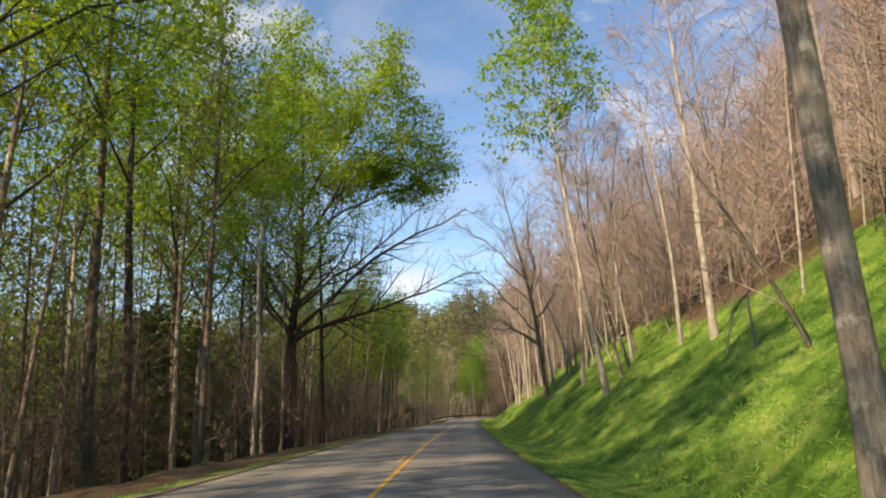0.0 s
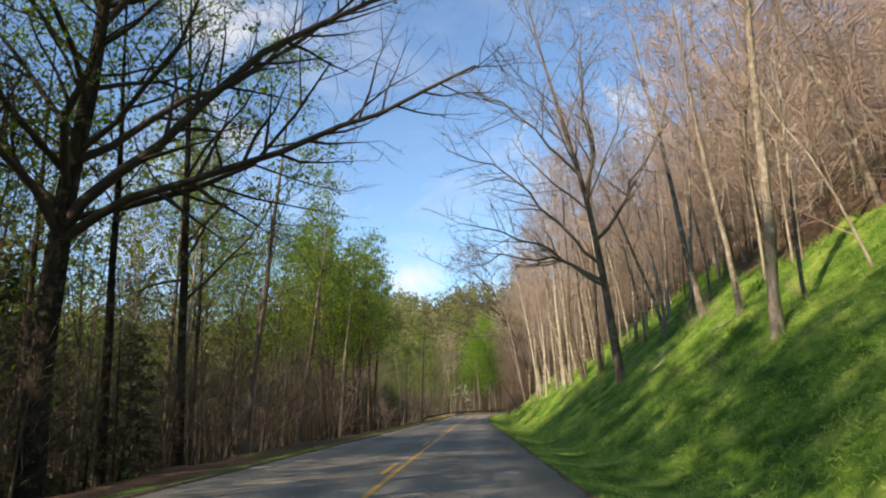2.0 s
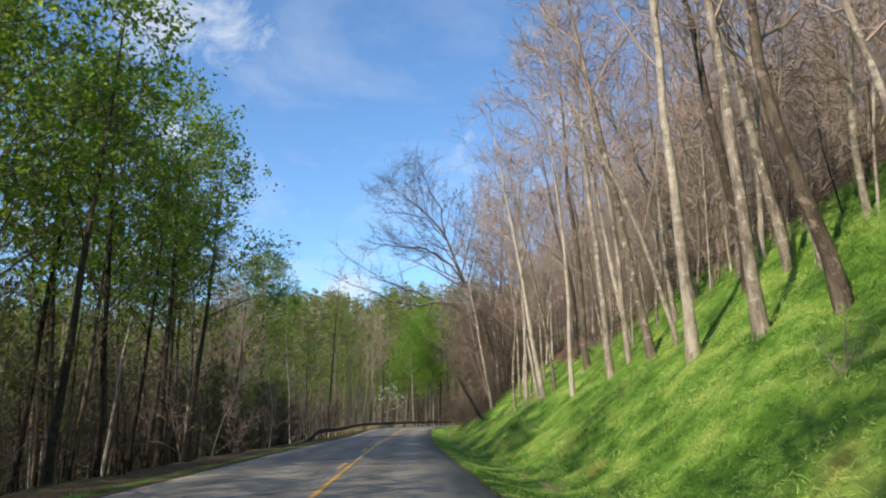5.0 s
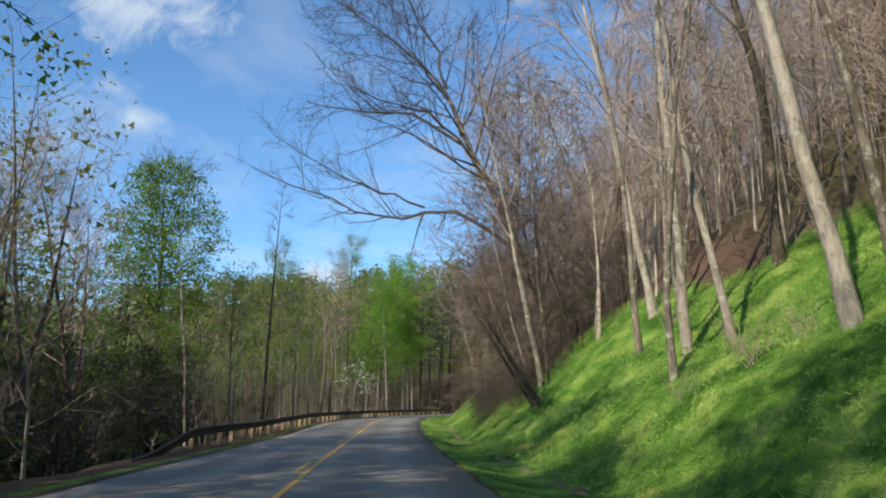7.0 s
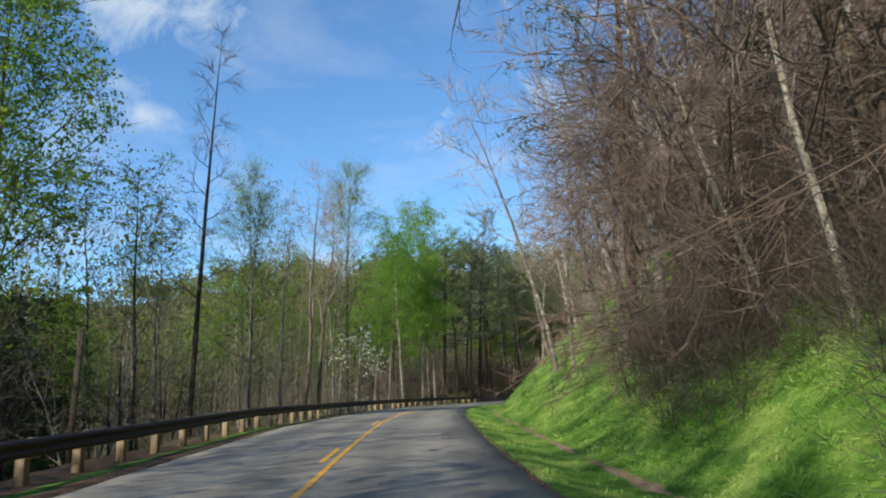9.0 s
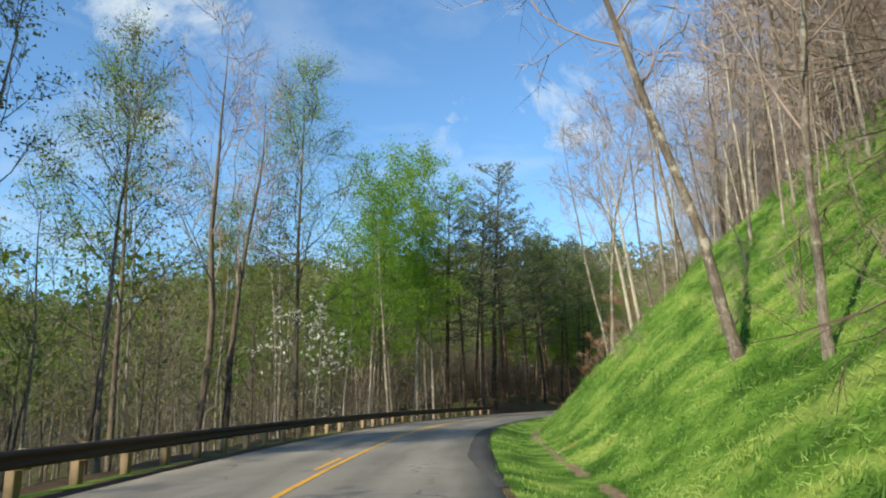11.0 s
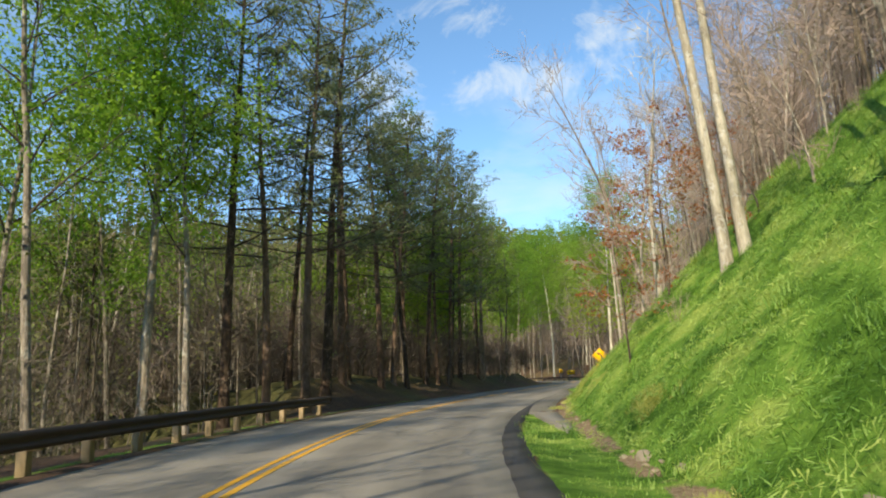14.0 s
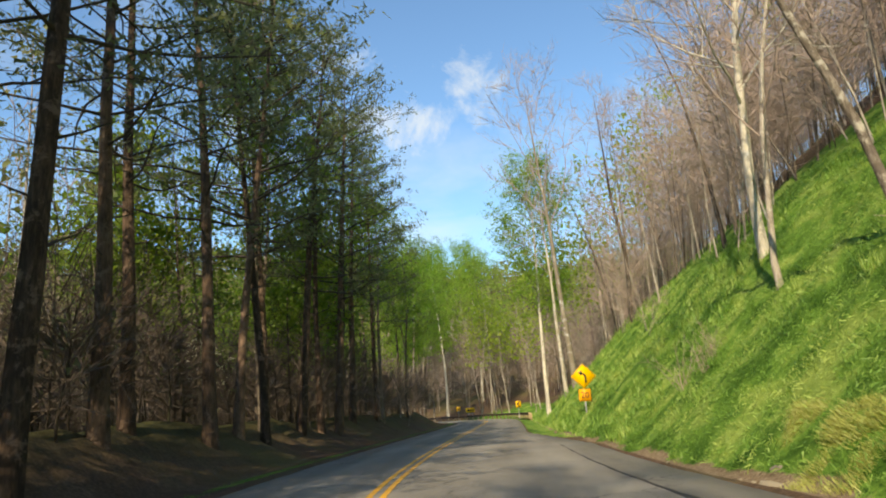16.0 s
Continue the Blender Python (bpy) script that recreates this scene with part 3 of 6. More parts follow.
ground = build_ground()
road = tagged(ribbon("road", ASPHALT, -90, 398, left_edge, right_edge, 0.0, 1.0, 8, 0.2, 0.02), "worn grey two-lane asphalt road with faint cracks", "road", kind="structure")
tagged(ribbon("shoulder", ASPHALT, 226.5, 235.4, shoulder_in, lambda s: np.interp(s, (226.5, 229, 236), (5.36, 5.6, 5.45)), 0.004, 0.5, 2, 0.2, 0.015), "short paved grey shoulder between grass and bank", "road shoulder", kind="structure")
tagged(ribbon("tar_edge", TAR, 184, 258, lambda s: np.interp(s, (184, 190, 204, 214, 223, 231, 238, 243, 258), (3.3, 2.85, 2.88, 3.25, 3.62, 3.95, 4.14, 4.26, 4.27)), lambda s: np.minimum(right_edge(s) + 0.12, np.interp(s, (184, 236, 243, 258), (4.5, 4.45, 4.34, 4.29))), 0.006, 0.5, 1, 0.05, 0.012), "dark fresh tar strip along the asphalt edge", "road edge", kind="structure")
tagged(ribbon("road_marking", PAINT, -90, 390, 0.0, 0.11, 0.005, 1.0), "solid yellow centre line, slightly worn", "road marking", kind="structure")
tagged(ribbon("road_marking", PAINT, 204.8, 390, -0.24, -0.13, 0.005, 1.0), "second solid yellow line through the bend", "road marking", kind="structure")
for i in range(-7, 14):
    s = 65.2 + 12.2 * i
    if s < 200 and s > -30:
        tagged(ribbon("road_marking", PAINT, s - 0.1, s + 2.95, -0.24, -0.13, 0.005, 1.0), "short yellow dash beside the solid centre line", "road marking", "dashes of the centre line", "structure")


# ---- guardrails ----
def w_profile():
    """Half-height outline of the rail's waves: across the road, up."""
    return [(0.0, -0.155), (0.03, -0.145), (0.078, -0.105), (0.078, -0.065), (0.012, -0.02), (0.012, 0.02), (0.078, 0.065), (0.078, 0.105), (0.03, 0.145), (0.0, 0.155)]


def guardrail(name, s0, s1, off, face, label, sunk_start=0.0):
    """Posts every 1.9 m with blocks, and a waved beam in lapped lengths. face: 1 where the road lies to its right."""
    rail = tagged(new(name), label, "guardrail")
    step = 1.905
    n = int((s1 - s0) / step)
    rng = np.random.default_rng(5)

    def top(s):
        return 0.0 if not sunk_start else -0.75 * float(1 - ease(s0, s0 + sunk_start, s))

    def where(s):
        x, y = at(s, off(s))
        return float(x), float(y), float(level(s))
    post_me = block_me = None
    for i in range(n + 1):
        s = s0 + i * step
        x, y, z = where(s)
        a = heading(s)
        if post_me is None:
            b = Buf()
            b.box(Matrix.Translation((0, 0, 0.10)), 0.17, 0.20, 1.10, 0.012)
            post_me = b.mesh("post", POST_WOOD, False)
            b = Buf()
            b.box(Matrix.Translation((0, 0, 0.0)), 0.17, 0.18, 0.34, 0.01)
            block_me = b.mesh("block", POST_WOOD, False)
        if i > 2 or not sunk_start:
            p = new("post", post_me)
            p.parent = rail
            p.matrix_basis = Matrix.Translation((x, y, z + rng.uniform(-0.02, 0.02))) @ Matrix.Rotation(a + rng.uniform(-0.03, 0.03), 4, "Z")
            k = new("block", block_me)
            k.parent = rail
            k.matrix_basis = Matrix.Translation((x, y, z + 0.53 + top(s))) @ Matrix.Rotation(a, 4, "Z") @ Matrix.Translation((0.17 * face, 0, 0))
    prof = w_profile()
    length = 2 * step
    for i in range(0, n, 2):
        b = Buf()
        ss = np.linspace(s0 + i * step - 0.1, min(s0 + i * step + length + 0.1, s1 + 0.4), 9)
        rows = []
        for s in ss:
            x, y = at(s, off(s))
            nx, ny = float(np.interp(s, ARC, NOR[:, 0])), float(np.interp(s, ARC, NOR[:, 1]))
            lap = 0.003 if (i // 2) % 2 else 0.0
            outline = [(0.26 + d + lap, h) for d, h in prof] + [(0.256 + d + lap, h) for d, h in reversed(prof)]
            rows.append([(x + nx * d * face, y + ny * d * face, float(level(s)) + 0.55 + h + top(s)) for d, h in outline])
        v = np.array(rows)
        k = v.shape[1]
        idx = (np.arange(len(ss) - 1)[:, None] * k + np.arange(k)[None]).ravel()
        nxt = (np.arange(len(ss) - 1)[:, None] * k + ((np.arange(k) + 1) % k)[None]).ravel()
        b.v.append(v.reshape(-1, 3))
        b.f4.append(np.stack((idx, nxt, nxt + k, idx + k), -1))
        b.n = len(ss) * k
        part("beam", b, RUST, rail, smooth=False)
    return rail


guardrail("guardrail", 144.5, 238.0, lambda s: float(np.interp(s, (144, 150, 165, 190, 210, 245), (-5.9, -5.45, -5.0, -4.5, -4.15, -4.0))), 1,
          "dark weathered steel guardrail on sunlit wooden posts", 6.0)
guardrail("guardrail", 318.0, 386.0, lambda s: float(np.interp(s, (318, 326, 386), (5.2, 4.9, 4.9))), -1,
          "dark weathered guardrail round the outside of the far bend")


# ---- signs ----
def sign_post(parent, h, mat=None):
    b = Buf()
    ring = [(-0.04, -0.012), (-0.025, -0.012), (-0.018, 0.02), (0.018, 0.02), (0.025, -0.012), (0.04, -0.012), (0.04, -0.006), (0.03, -0.006), (0.022, 0.027), (-0.022, 0.027), (-0.03, -0.006), (-0.04, -0.006)]
    b.prism(Matrix.Identity(4), ring, -0.3, h)
    part("post", b, mat or STEEL, parent, "galvanised steel channel post", smooth=False)


def face_up(x, z, y=0.0):
    """A frame whose z points to the reader (towards -y of the sign)."""
    return Matrix.Translation((x, y, z)) @ Matrix.Rotation(radians(90), 4, "X")


def rounded(w, h, r, n=4):
    out = []
    for cx, cy, a0 in ((w / 2 - r, h / 2 - r, 0), (-w / 2 + r, h / 2 - r, 90), (-w / 2 + r, -h / 2 + r, 180), (w / 2 - r, -h / 2 + r, 270)):
        out += [(cx + r * math.cos(radians(a0 + 90 * i / n)), cy + r * math.sin(radians(a0 + 90 * i / n))) for i in range(n + 1)]
    return out


def stroke(b, m, pts, w, z0, z1):
    """A flat bar that follows pts."""
    for (x0, y0), (x1, y1) in zip(pts, pts[1:]):
        dx, dy = x1 - x0, y1 - y0
        d = math.hypot(dx, dy)
        nx, ny = -dy / d * w / 2, dx / d * w / 2
        ex, ey = dx / d * 0.01, dy / d * 0.01
        b.prism(m, [(x0 - ex - nx, y0 - ey - ny), (x1 + ex - nx, y1 + ey - ny), (x1 + ex + nx, y1 + ey + ny), (x0 - ex + nx, y0 - ey + ny)], z0, z1)


def border(parent, ring, m, inner=0.93):
    b = Buf()
    k = len(ring)
    for i in range(k):
        (x0, y0), (x1, y1) = ring[i], ring[(i + 1) % k]
        q = [(x0 * inner, y0 * inner), (x1 * inner, y1 * inner), (x1 * (inner - 0.03), y1 * (inner - 0.03)), (x0 * (inner - 0.03), y0 * (inner - 0.03))]
        b.prism(m, q, 0.004, 0.006)
    part("border", b, SIGN_BLACK, parent, "thin black border", smooth=False)


def curve_sign(x, y, turn):
    ob = tagged(new("curve_sign"), "yellow diamond left-curve warning sign with orange speed plate", "road sign")
    sign_post(ob, 2.3)
    m = face_up(0, 1.84, -0.02)
    dia = [(c * math.cos(radians(45)) - d * math.sin(radians(45)), c * math.sin(radians(45)) + d * math.cos(radians(45))) for c, d in rounded(0.914, 0.914, 0.06)]
    b = Buf()
    b.prism(m, dia, 0, 0.004)
    panel = part("panel", b, SIGN_YELLOW, ob, "yellow diamond panel", smooth=False)
    border(panel, dia, m)
    b = Buf()
    stroke(b, m, [(0.10, -0.32), (0.10, -0.08), (0.07, 0.05), (-0.01, 0.13), (-0.10, 0.17)], 0.085, 0.004, 0.008)
    b.prism(m, [(-0.27, 0.20), (-0.10, 0.02), (-0.06, 0.32)], 0.004, 0.0085)
    part("arrow", b, SIGN_BLACK, panel, "black arrow bending to the left", smooth=False)
    m2 = face_up(0, 0.90, -0.02)
    b = Buf()
    ring = rounded(0.61, 0.61, 0.05)
    b.prism(m2, ring, 0, 0.004)
    plate = part("speed_plate", b, SIGN_ORANGE, ob, "square orange-yellow advisory speed plate", smooth=False)
    border(plate, ring, m2)
    cu = bpy.data.curves.new("number", "FONT")
    cu.body, cu.align_x, cu.align_y, cu.size, cu.extrude = "20", "CENTER", "CENTER", 0.42, 0.002
    cu.materials.append(SIGN_BLACK)
    tx = new("number", cu)
    tx.parent = plate
    tx.matrix_basis = m2 @ Matrix.Translation((0, 0, 0.007))
    ob.matrix_basis = pose(x, y, height(x, y), 0, 1.5, turn)
    return ob


def chevron_sign(x, y, turn, w=0.61, h=0.76, z=1.9):
    ob = tagged(new("chevron_sign"), "upright yellow sign with a black left-pointing chevron", "road sign", "signs of the far bend")
    sign_post(ob, z + 0.4)
    m = face_up(0, z, -0.02)
    b = Buf()
    ring = rounded(w, h, 0.04)
    b.prism(m, ring, 0, 0.004)
    panel = part("panel", b, SIGN_YELLOW, ob, "yellow upright panel", smooth=False)
    b = Buf()
    b.prism(m, [(-0.24, 0.0), (0.04, 0.33), (0.24, 0.33), (-0.02, 0.0)], 0.004, 0.008)
    b.prism(m, [(-0.24, 0.0), (-0.02, 0.0), (0.24, -0.33), (0.04, -0.33)], 0.004, 0.008)
    part("chevron", b, SIGN_BLACK, panel, "black chevron", smooth=False)
    ob.matrix_basis = pose(x, y, height(x, y), 0, 0, turn)
    return ob


def arrow_board(x, y, turn):
    ob = tagged(new("arrow_board"), "wide yellow board with one long black arrow", "road sign", "signs of the far bend")
    for dx in (-0.35, 0.35):
        b = Buf()
        b.prism(Matrix.Translation((dx, 0, 0)), [(-0.03, -0.01), (0.03, -0.01), (0.03, 0.02), (-0.03, 0.02)], -0.3, 2.1)
        part("post", b, STEEL, ob, smooth=False)
    m = face_up(0, 1.75, -0.02)
    b = Buf()
    ring = rounded(1.52, 0.76, 0.05)
    b.prism(m, ring, 0, 0.004)
    panel = part("panel", b, SIGN_YELLOW, ob, "wide yellow panel", smooth=False)
    border(panel, ring, m)
    b = Buf()
    b.prism(m, [(-0.25, -0.10), (0.58, -0.10), (0.58, 0.10), (-0.25, 0.10)], 0.004, 0.008)
    b.prism(m, [(-0.60, 0.0), (-0.22, -0.25), (-0.22, 0.25)], 0.004, 0.0085)
    part("arrow", b, SIGN_BLACK, panel, "black arrow to the left", smooth=False)
    ob.matrix_basis = pose(x, y, height(x, y), 0, 0, turn)
    return ob


curve_sign(38.5, 259.4, -32)
chevron_sign(66.3, 305.6, -30)
arrow_board(78.6, 338.0, -31)
chevron_sign(76.6, 338.5, -29)
stake = tagged(new("marker_post"), "dark square wooden stake behind the guardrail", "post")
b = Buf()
b.box(Matrix.Translation((0, 0, 1.6)), 0.14, 0.12, 4.4, 0.012)
part("shaft", b, BARK_DARK, stake, smooth=False)
stake.matrix_basis = pose(-6.1, 168.6, height(-6.1, 168.6) - 0.2, 0, 1.5, 10)


# ---- trees ----
def unit(v):
    return v / (np.linalg.norm(v) + 1e-9)


def path(rng, start, way, length, n, wander, lift):
    """A bending line of n pieces."""
    p, d, out = np.array(start, float), unit(np.array(way, float)), [np.array(start, float)]
    for _ in range(n):
        d = unit(d + wander * rng.normal(size=3) + np.array((0, 0, lift)))
        p = p + d * length / n
        out.append(p.copy())
    return np.array(out)


def side_way(rng, axis, angle, turn):
    """A direction that leaves axis at that angle, turned round it."""
    axis = unit(axis)
    ref = np.array((1.0, 0, 0)) if abs(axis[0]) < 0.8 else np.array((0, 1.0, 0))
    u = unit(np.cross(axis, ref))
    w = np.cross(axis, u)
    return axis * math.cos(angle) + (u * math.cos(turn) + w * math.sin(turn)) * math.sin(angle)


def sprays(buf, tips, rng, per, length, width):
    """Fine twig ends: thin tapering slivers from each tip."""
    if not tips or not per:
        return
    a = np.repeat(np.array([t[0] for t in tips]), per, 0)
    b = np.repeat(np.array([t[1] for t in tips]), per, 0)
    n = len(a)
    f = rng.uniform(0, 1, (n, 1))
    p = a + (b - a) * f
    w = (b - a) / (np.linalg.norm(b - a, axis=1)[:, None] + 1e-9) + rng.normal(size=(n, 3)) * 0.55 + (0, 0, 0.12)
    w /= np.linalg.norm(w, axis=1)[:, None]
    side = np.cross(w, rng.normal(size=(n, 3)))
    side /= np.linalg.norm(side, axis=1)[:, None] + 1e-9
    q = p + w * (length * rng.uniform(0.5, 1.4, n))[:, None]
    buf.tris(np.stack((p - side * width, p + side * width, q), 1))


def grow(seed, H, r0, first=0.4, limbs=11, reach=0.30, angle=48, sub=4, twigs=4, lift=0.05, wander=0.045, lean=(0.0, 0.0), sides=(8, 5, 4, 3), trunk_n=11,
         leaf=0, leaf_size=0.16, leaf_spread=0.30, leaf_from=0.0, twig_len=0.9, fork=False, shape=None, leaf_low=1.0, twig_r=0.011, spray=5, spray_len=0.75, spray_w=0.008, spine=None, boughs=(), stop=0.03, clip=None, clump=6, clump_r=0.15, fine=False):
    """Trunk, limbs and foliage of one broad-leaved tree, at the origin. shape: limb length by height share."""
    rng = np.random.default_rng(seed)
    trunk, wood, green = Buf(), Buf(), Buf()
    way = unit(np.array((lean[0], lean[1], 1.0)))
    ts = np.linspace(0, 1, trunk_n + 1)
    if spine is None:
        tp = path(rng, (0, 0, -0.4), way, H, trunk_n, wander, 0.02)
    else:
        sp = np.asarray(spine, float)
        tp = np.stack([np.interp(ts, np.linspace(0, 1, len(sp)), sp[:, k]) for k in range(3)], 1)
        tp[1:-1] = 0.25 * tp[:-2] + 0.5 * tp[1:-1] + 0.25 * tp[2:]
        tp[2:] += np.cumsum(rng.normal(size=(trunk_n - 1, 3)) * wander, 0)
    tr = r0 * np.maximum((1 - ts) ** 0.8, stop) * (1 + 0.3 * np.exp(-ts * H / 0.4))
    trunk.tube(tp, tr, sides[0], 0.05)
    tips = []

    def twig_at(p, d, ln, r):
        if fine:
            q = path(rng, p, d, ln, 3, 0.34, 0.05)
            wood.tube(q, np.array((1.0, 0.8, 0.55, 0.2)) * r, 3)
            for k in range(3):
                tips.append((q[k], q[k + 1]))
            return
        q = path(rng, p, d, ln, 1, 0.22, 0.05)
        side = unit(np.cross(q[1] - q[0], rng.normal(size=3))) * r * 1.5
        wood.tris((q[0] - side, q[0] + side, q[1]))
        tips.append((q[0], q[1]))

    def bough(p, d, ln, r, level_, line=None):
        n = 5 if level_ == 0 else 3
        q = path(rng, p, d, ln, n, 0.13, lift) if line is None else line
        n = len(q) - 1
        rr = np.linspace(r, max(r * 0.22, twig_r), n + 1)
        wood.tube(q, rr, sides[1] if level_ == 0 else sides[2])
        kids = (sub if line is None else 3 * sub) if level_ == 0 else twigs
        for k in range(kids):
            f = 0.25 + 0.75 * (k + rng.uniform(0, 0.8)) / kids
            i = min(int(f * n), n - 1)
            u = f * n - i
            b0 = q[i] * (1 - u) + q[i + 1] * u
            dd = side_way(rng, q[i + 1] - q[i], radians(rng.uniform(28, 62)), rng.uniform(0, 6.28))
            if level_ == 0:
                bough(b0, dd, (ln if line is None else min(ln, 5.5)) * rng.uniform(0.35, 0.6) * (1.1 - 0.4 * f), max(np.interp(f, (0, 1), (r, r * 0.22)) * 0.6, twig_r * 1.2), 1)
            else:
                twig_at(b0, dd, twig_len * rng.uniform(0.6, 1.3), twig_r)
        if level_ == 1:
            twig_at(q[-1], q[-1] - q[-2], twig_len * 0.8, twig_r)
    turn = rng.uniform(0, 6.28)
    for k in range(limbs):
        f = first + (0.98 - first) * (k + rng.uniform(0.1, 0.9)) / limbs
        i = min(int(f * trunk_n), trunk_n - 1)
        u = f * trunk_n - i
        p = tp[i] * (1 - u) + tp[i + 1] * u
        turn += 2.4 + rng.uniform(-0.5, 0.5)
        ln = H * reach * (shape(f) if shape else (1.15 - 0.75 * (f - first) / (1 - first + 1e-6))) * rng.uniform(0.75, 1.25)
        r = np.interp(f, ts, tr)
        ang = radians(angle * rng.uniform(0.8, 1.2) * (1.12 - 0.4 * f))
        bough(p, side_way(rng, tp[i + 1] - tp[i], ang, turn), ln, r * (0.42 + (0.25 if fork and k < 2 else 0)), 0)
    for pts_, r_ in boughs:
        pp = np.asarray(pts_, float)
        tt = np.linspace(0, 1, 10)
        q = np.stack([np.interp(tt, np.linspace(0, 1, len(pp)), pp[:, k]) for k in range(3)], 1)
        q[1:-1] = 0.25 * q[:-2] + 0.5 * q[1:-1] + 0.25 * q[2:]
        q[1:] += rng.normal(size=(9, 3)) * 0.12
        bough(None, None, float(np.linalg.norm(q[-1] - q[0])), r_, 0, q)
    sprays(wood, tips, rng, spray, spray_len, spray_w)
    if leaf:
        pts = []
        for a, b in tips:
            if b[2] < leaf_from * H:
                continue
            m = rng.poisson(leaf * (leaf_low if b[2] < 0.6 * H else 1.0))
            if m:
                c = max(1, m // clump)
                t = rng.uniform(-0.2, 1.15, (c, 1))
                mid = a * (1 - t) + b * t + rng.normal(size=(c, 3)) * leaf_spread
                pts.append(mid[rng.integers(0, c, m)] + rng.normal(size=(m, 3)) * clump_r * (1.3, 1.3, 0.6))
        if pts and clip:
            # keep the crown inside an egg: centre height, half height, half width
            pp = np.concatenate(pts)
            e = ((pp[:, 2] - clip[0]) / clip[1]) ** 2 + (pp[:, 0] ** 2 + pp[:, 1] ** 2) / (clip[2] * np.clip(1.15 - 0.28 * (pp[:, 2] - clip[0]) / clip[1], 0.5, 1.4)) ** 2
            pts = [pp[e < rng.uniform(0.9, 1.12, len(pp))]]
        if pts:
            green.leaves(np.concatenate(pts), leaf_size, rng)
    return trunk, wood, green


def tree(name, label, category, buf, mats, group=""):
    ob = tagged(new(name), label, category, group)
    trunk, wood, green = buf
    part("trunk", trunk, mats[0], ob)
    if wood.n:
        part("branchwork", wood, mats[1], ob)
    if green.n:
        part("crown", green, mats[2], ob, smooth=False)
    return ob


class Stand:
    """Hands out trees of one kind: the first is the original, the rest are copies."""

    def __init__(self, make):
        self.make, self.first, self.used = make, None, False

    def put(self, x, y, turn=0.0, size=1.0, tip=0.0, tip_way=0.0, sink=0.12):
        m = Matrix.Translation((x, y, height(x, y) - sink)) @ Matrix.Rotation(tip, 4, Vector((math.cos(tip_way), math.sin(tip_way), 0))) @ Matrix.Rotation(turn, 4, "Z") @ Matrix.Diagonal((size, size, size * 1.0, 1))
        if self.first is None:
            self.first = self.make()
            self.first.matrix_basis = m
            return self.first
        c = copy_thing(self.first, Matrix.Identity(4))
        c.matrix_basis = m
        return c


def bare_kind(seed, H, r0, mats, label, **kw):
    return Stand(lambda: tree("bare_tree", label, "tree", grow(seed, H, r0, **kw), mats, "bare trees of the hillside"))


def leafy_kind(seed, H, r0, mats, label, group="trees of the valley woods", **kw):
    return Stand(lambda: tree("leafy_tree", label, "tree", grow(seed, H, r0, **kw), mats, group))


PALE = (BARK_PALE, TWIG, LEAF_HAZE)
BARE = [bare_kind(11 + i, H, r, PALE if i % 3 else (BARK_GREY, TWIG, LEAF_HAZE), lab, first=fi, limbs=n, reach=re, angle=an, sub=4, twigs=3, wander=w, lift=0.07, twig_len=1.0, spray=6, sides=(8, 4, 3, 3))
        for i, (H, r, fi, n, re, an, w, lab) in enumerate((
            (17.0, 0.145, 0.40, 11, 0.24, 44, 0.045, "slim leafless tree with dark grey bark on the bank"),
            (19.0, 0.165, 0.42, 12, 0.22, 40, 0.04, "tall leafless tree with pale sunlit bark"),
            (15.0, 0.12, 0.36, 10, 0.27, 50, 0.06, "thin leafless tree with pale crooked trunk"),
            (18.0, 0.18, 0.35, 12, 0.26, 46, 0.05, "leafless tree with dark grey forked limbs"),
            (16.5, 0.115, 0.48, 9, 0.22, 42, 0.035, "straight pale leafless tree with thin brown twigs"),
            (13.0, 0.10, 0.30, 10, 0.28, 48, 0.07, "young pale leafless tree with brown twigs")))]
BARE_LO = [bare_kind(41 + i, H, r, PALE if i else (BARK_GREY, TWIG, LEAF_HAZE), "leafless tree deep in the brown hillside woods", first=0.3, limbs=9, reach=0.26, angle=46, sub=3, twigs=2, sides=(5, 3, 3, 3), trunk_n=6, twig_len=1.4, twig_r=0.016, spray=7, spray_len=1.1, spray_w=0.013)
           for i, (H, r) in enumerate(((16, 0.15), (18, 0.17), (14, 0.11)))]
SAPLING = [bare_kind(61 + i, H, r, PALE, "leafless sapling with fine brown twigs", first=0.15, limbs=11, reach=0.32, angle=48, sub=2, twigs=2, sides=(4, 3, 3, 3), trunk_n=6, wander=0.09, twig_len=0.8, twig_r=0.009, spray=6, spray_len=0.6, spray_w=0.006)
           for i, (H, r) in enumerate(((6.0, 0.045), (4.5, 0.035), (8.0, 0.06)))]
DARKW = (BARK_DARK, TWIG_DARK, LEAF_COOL)
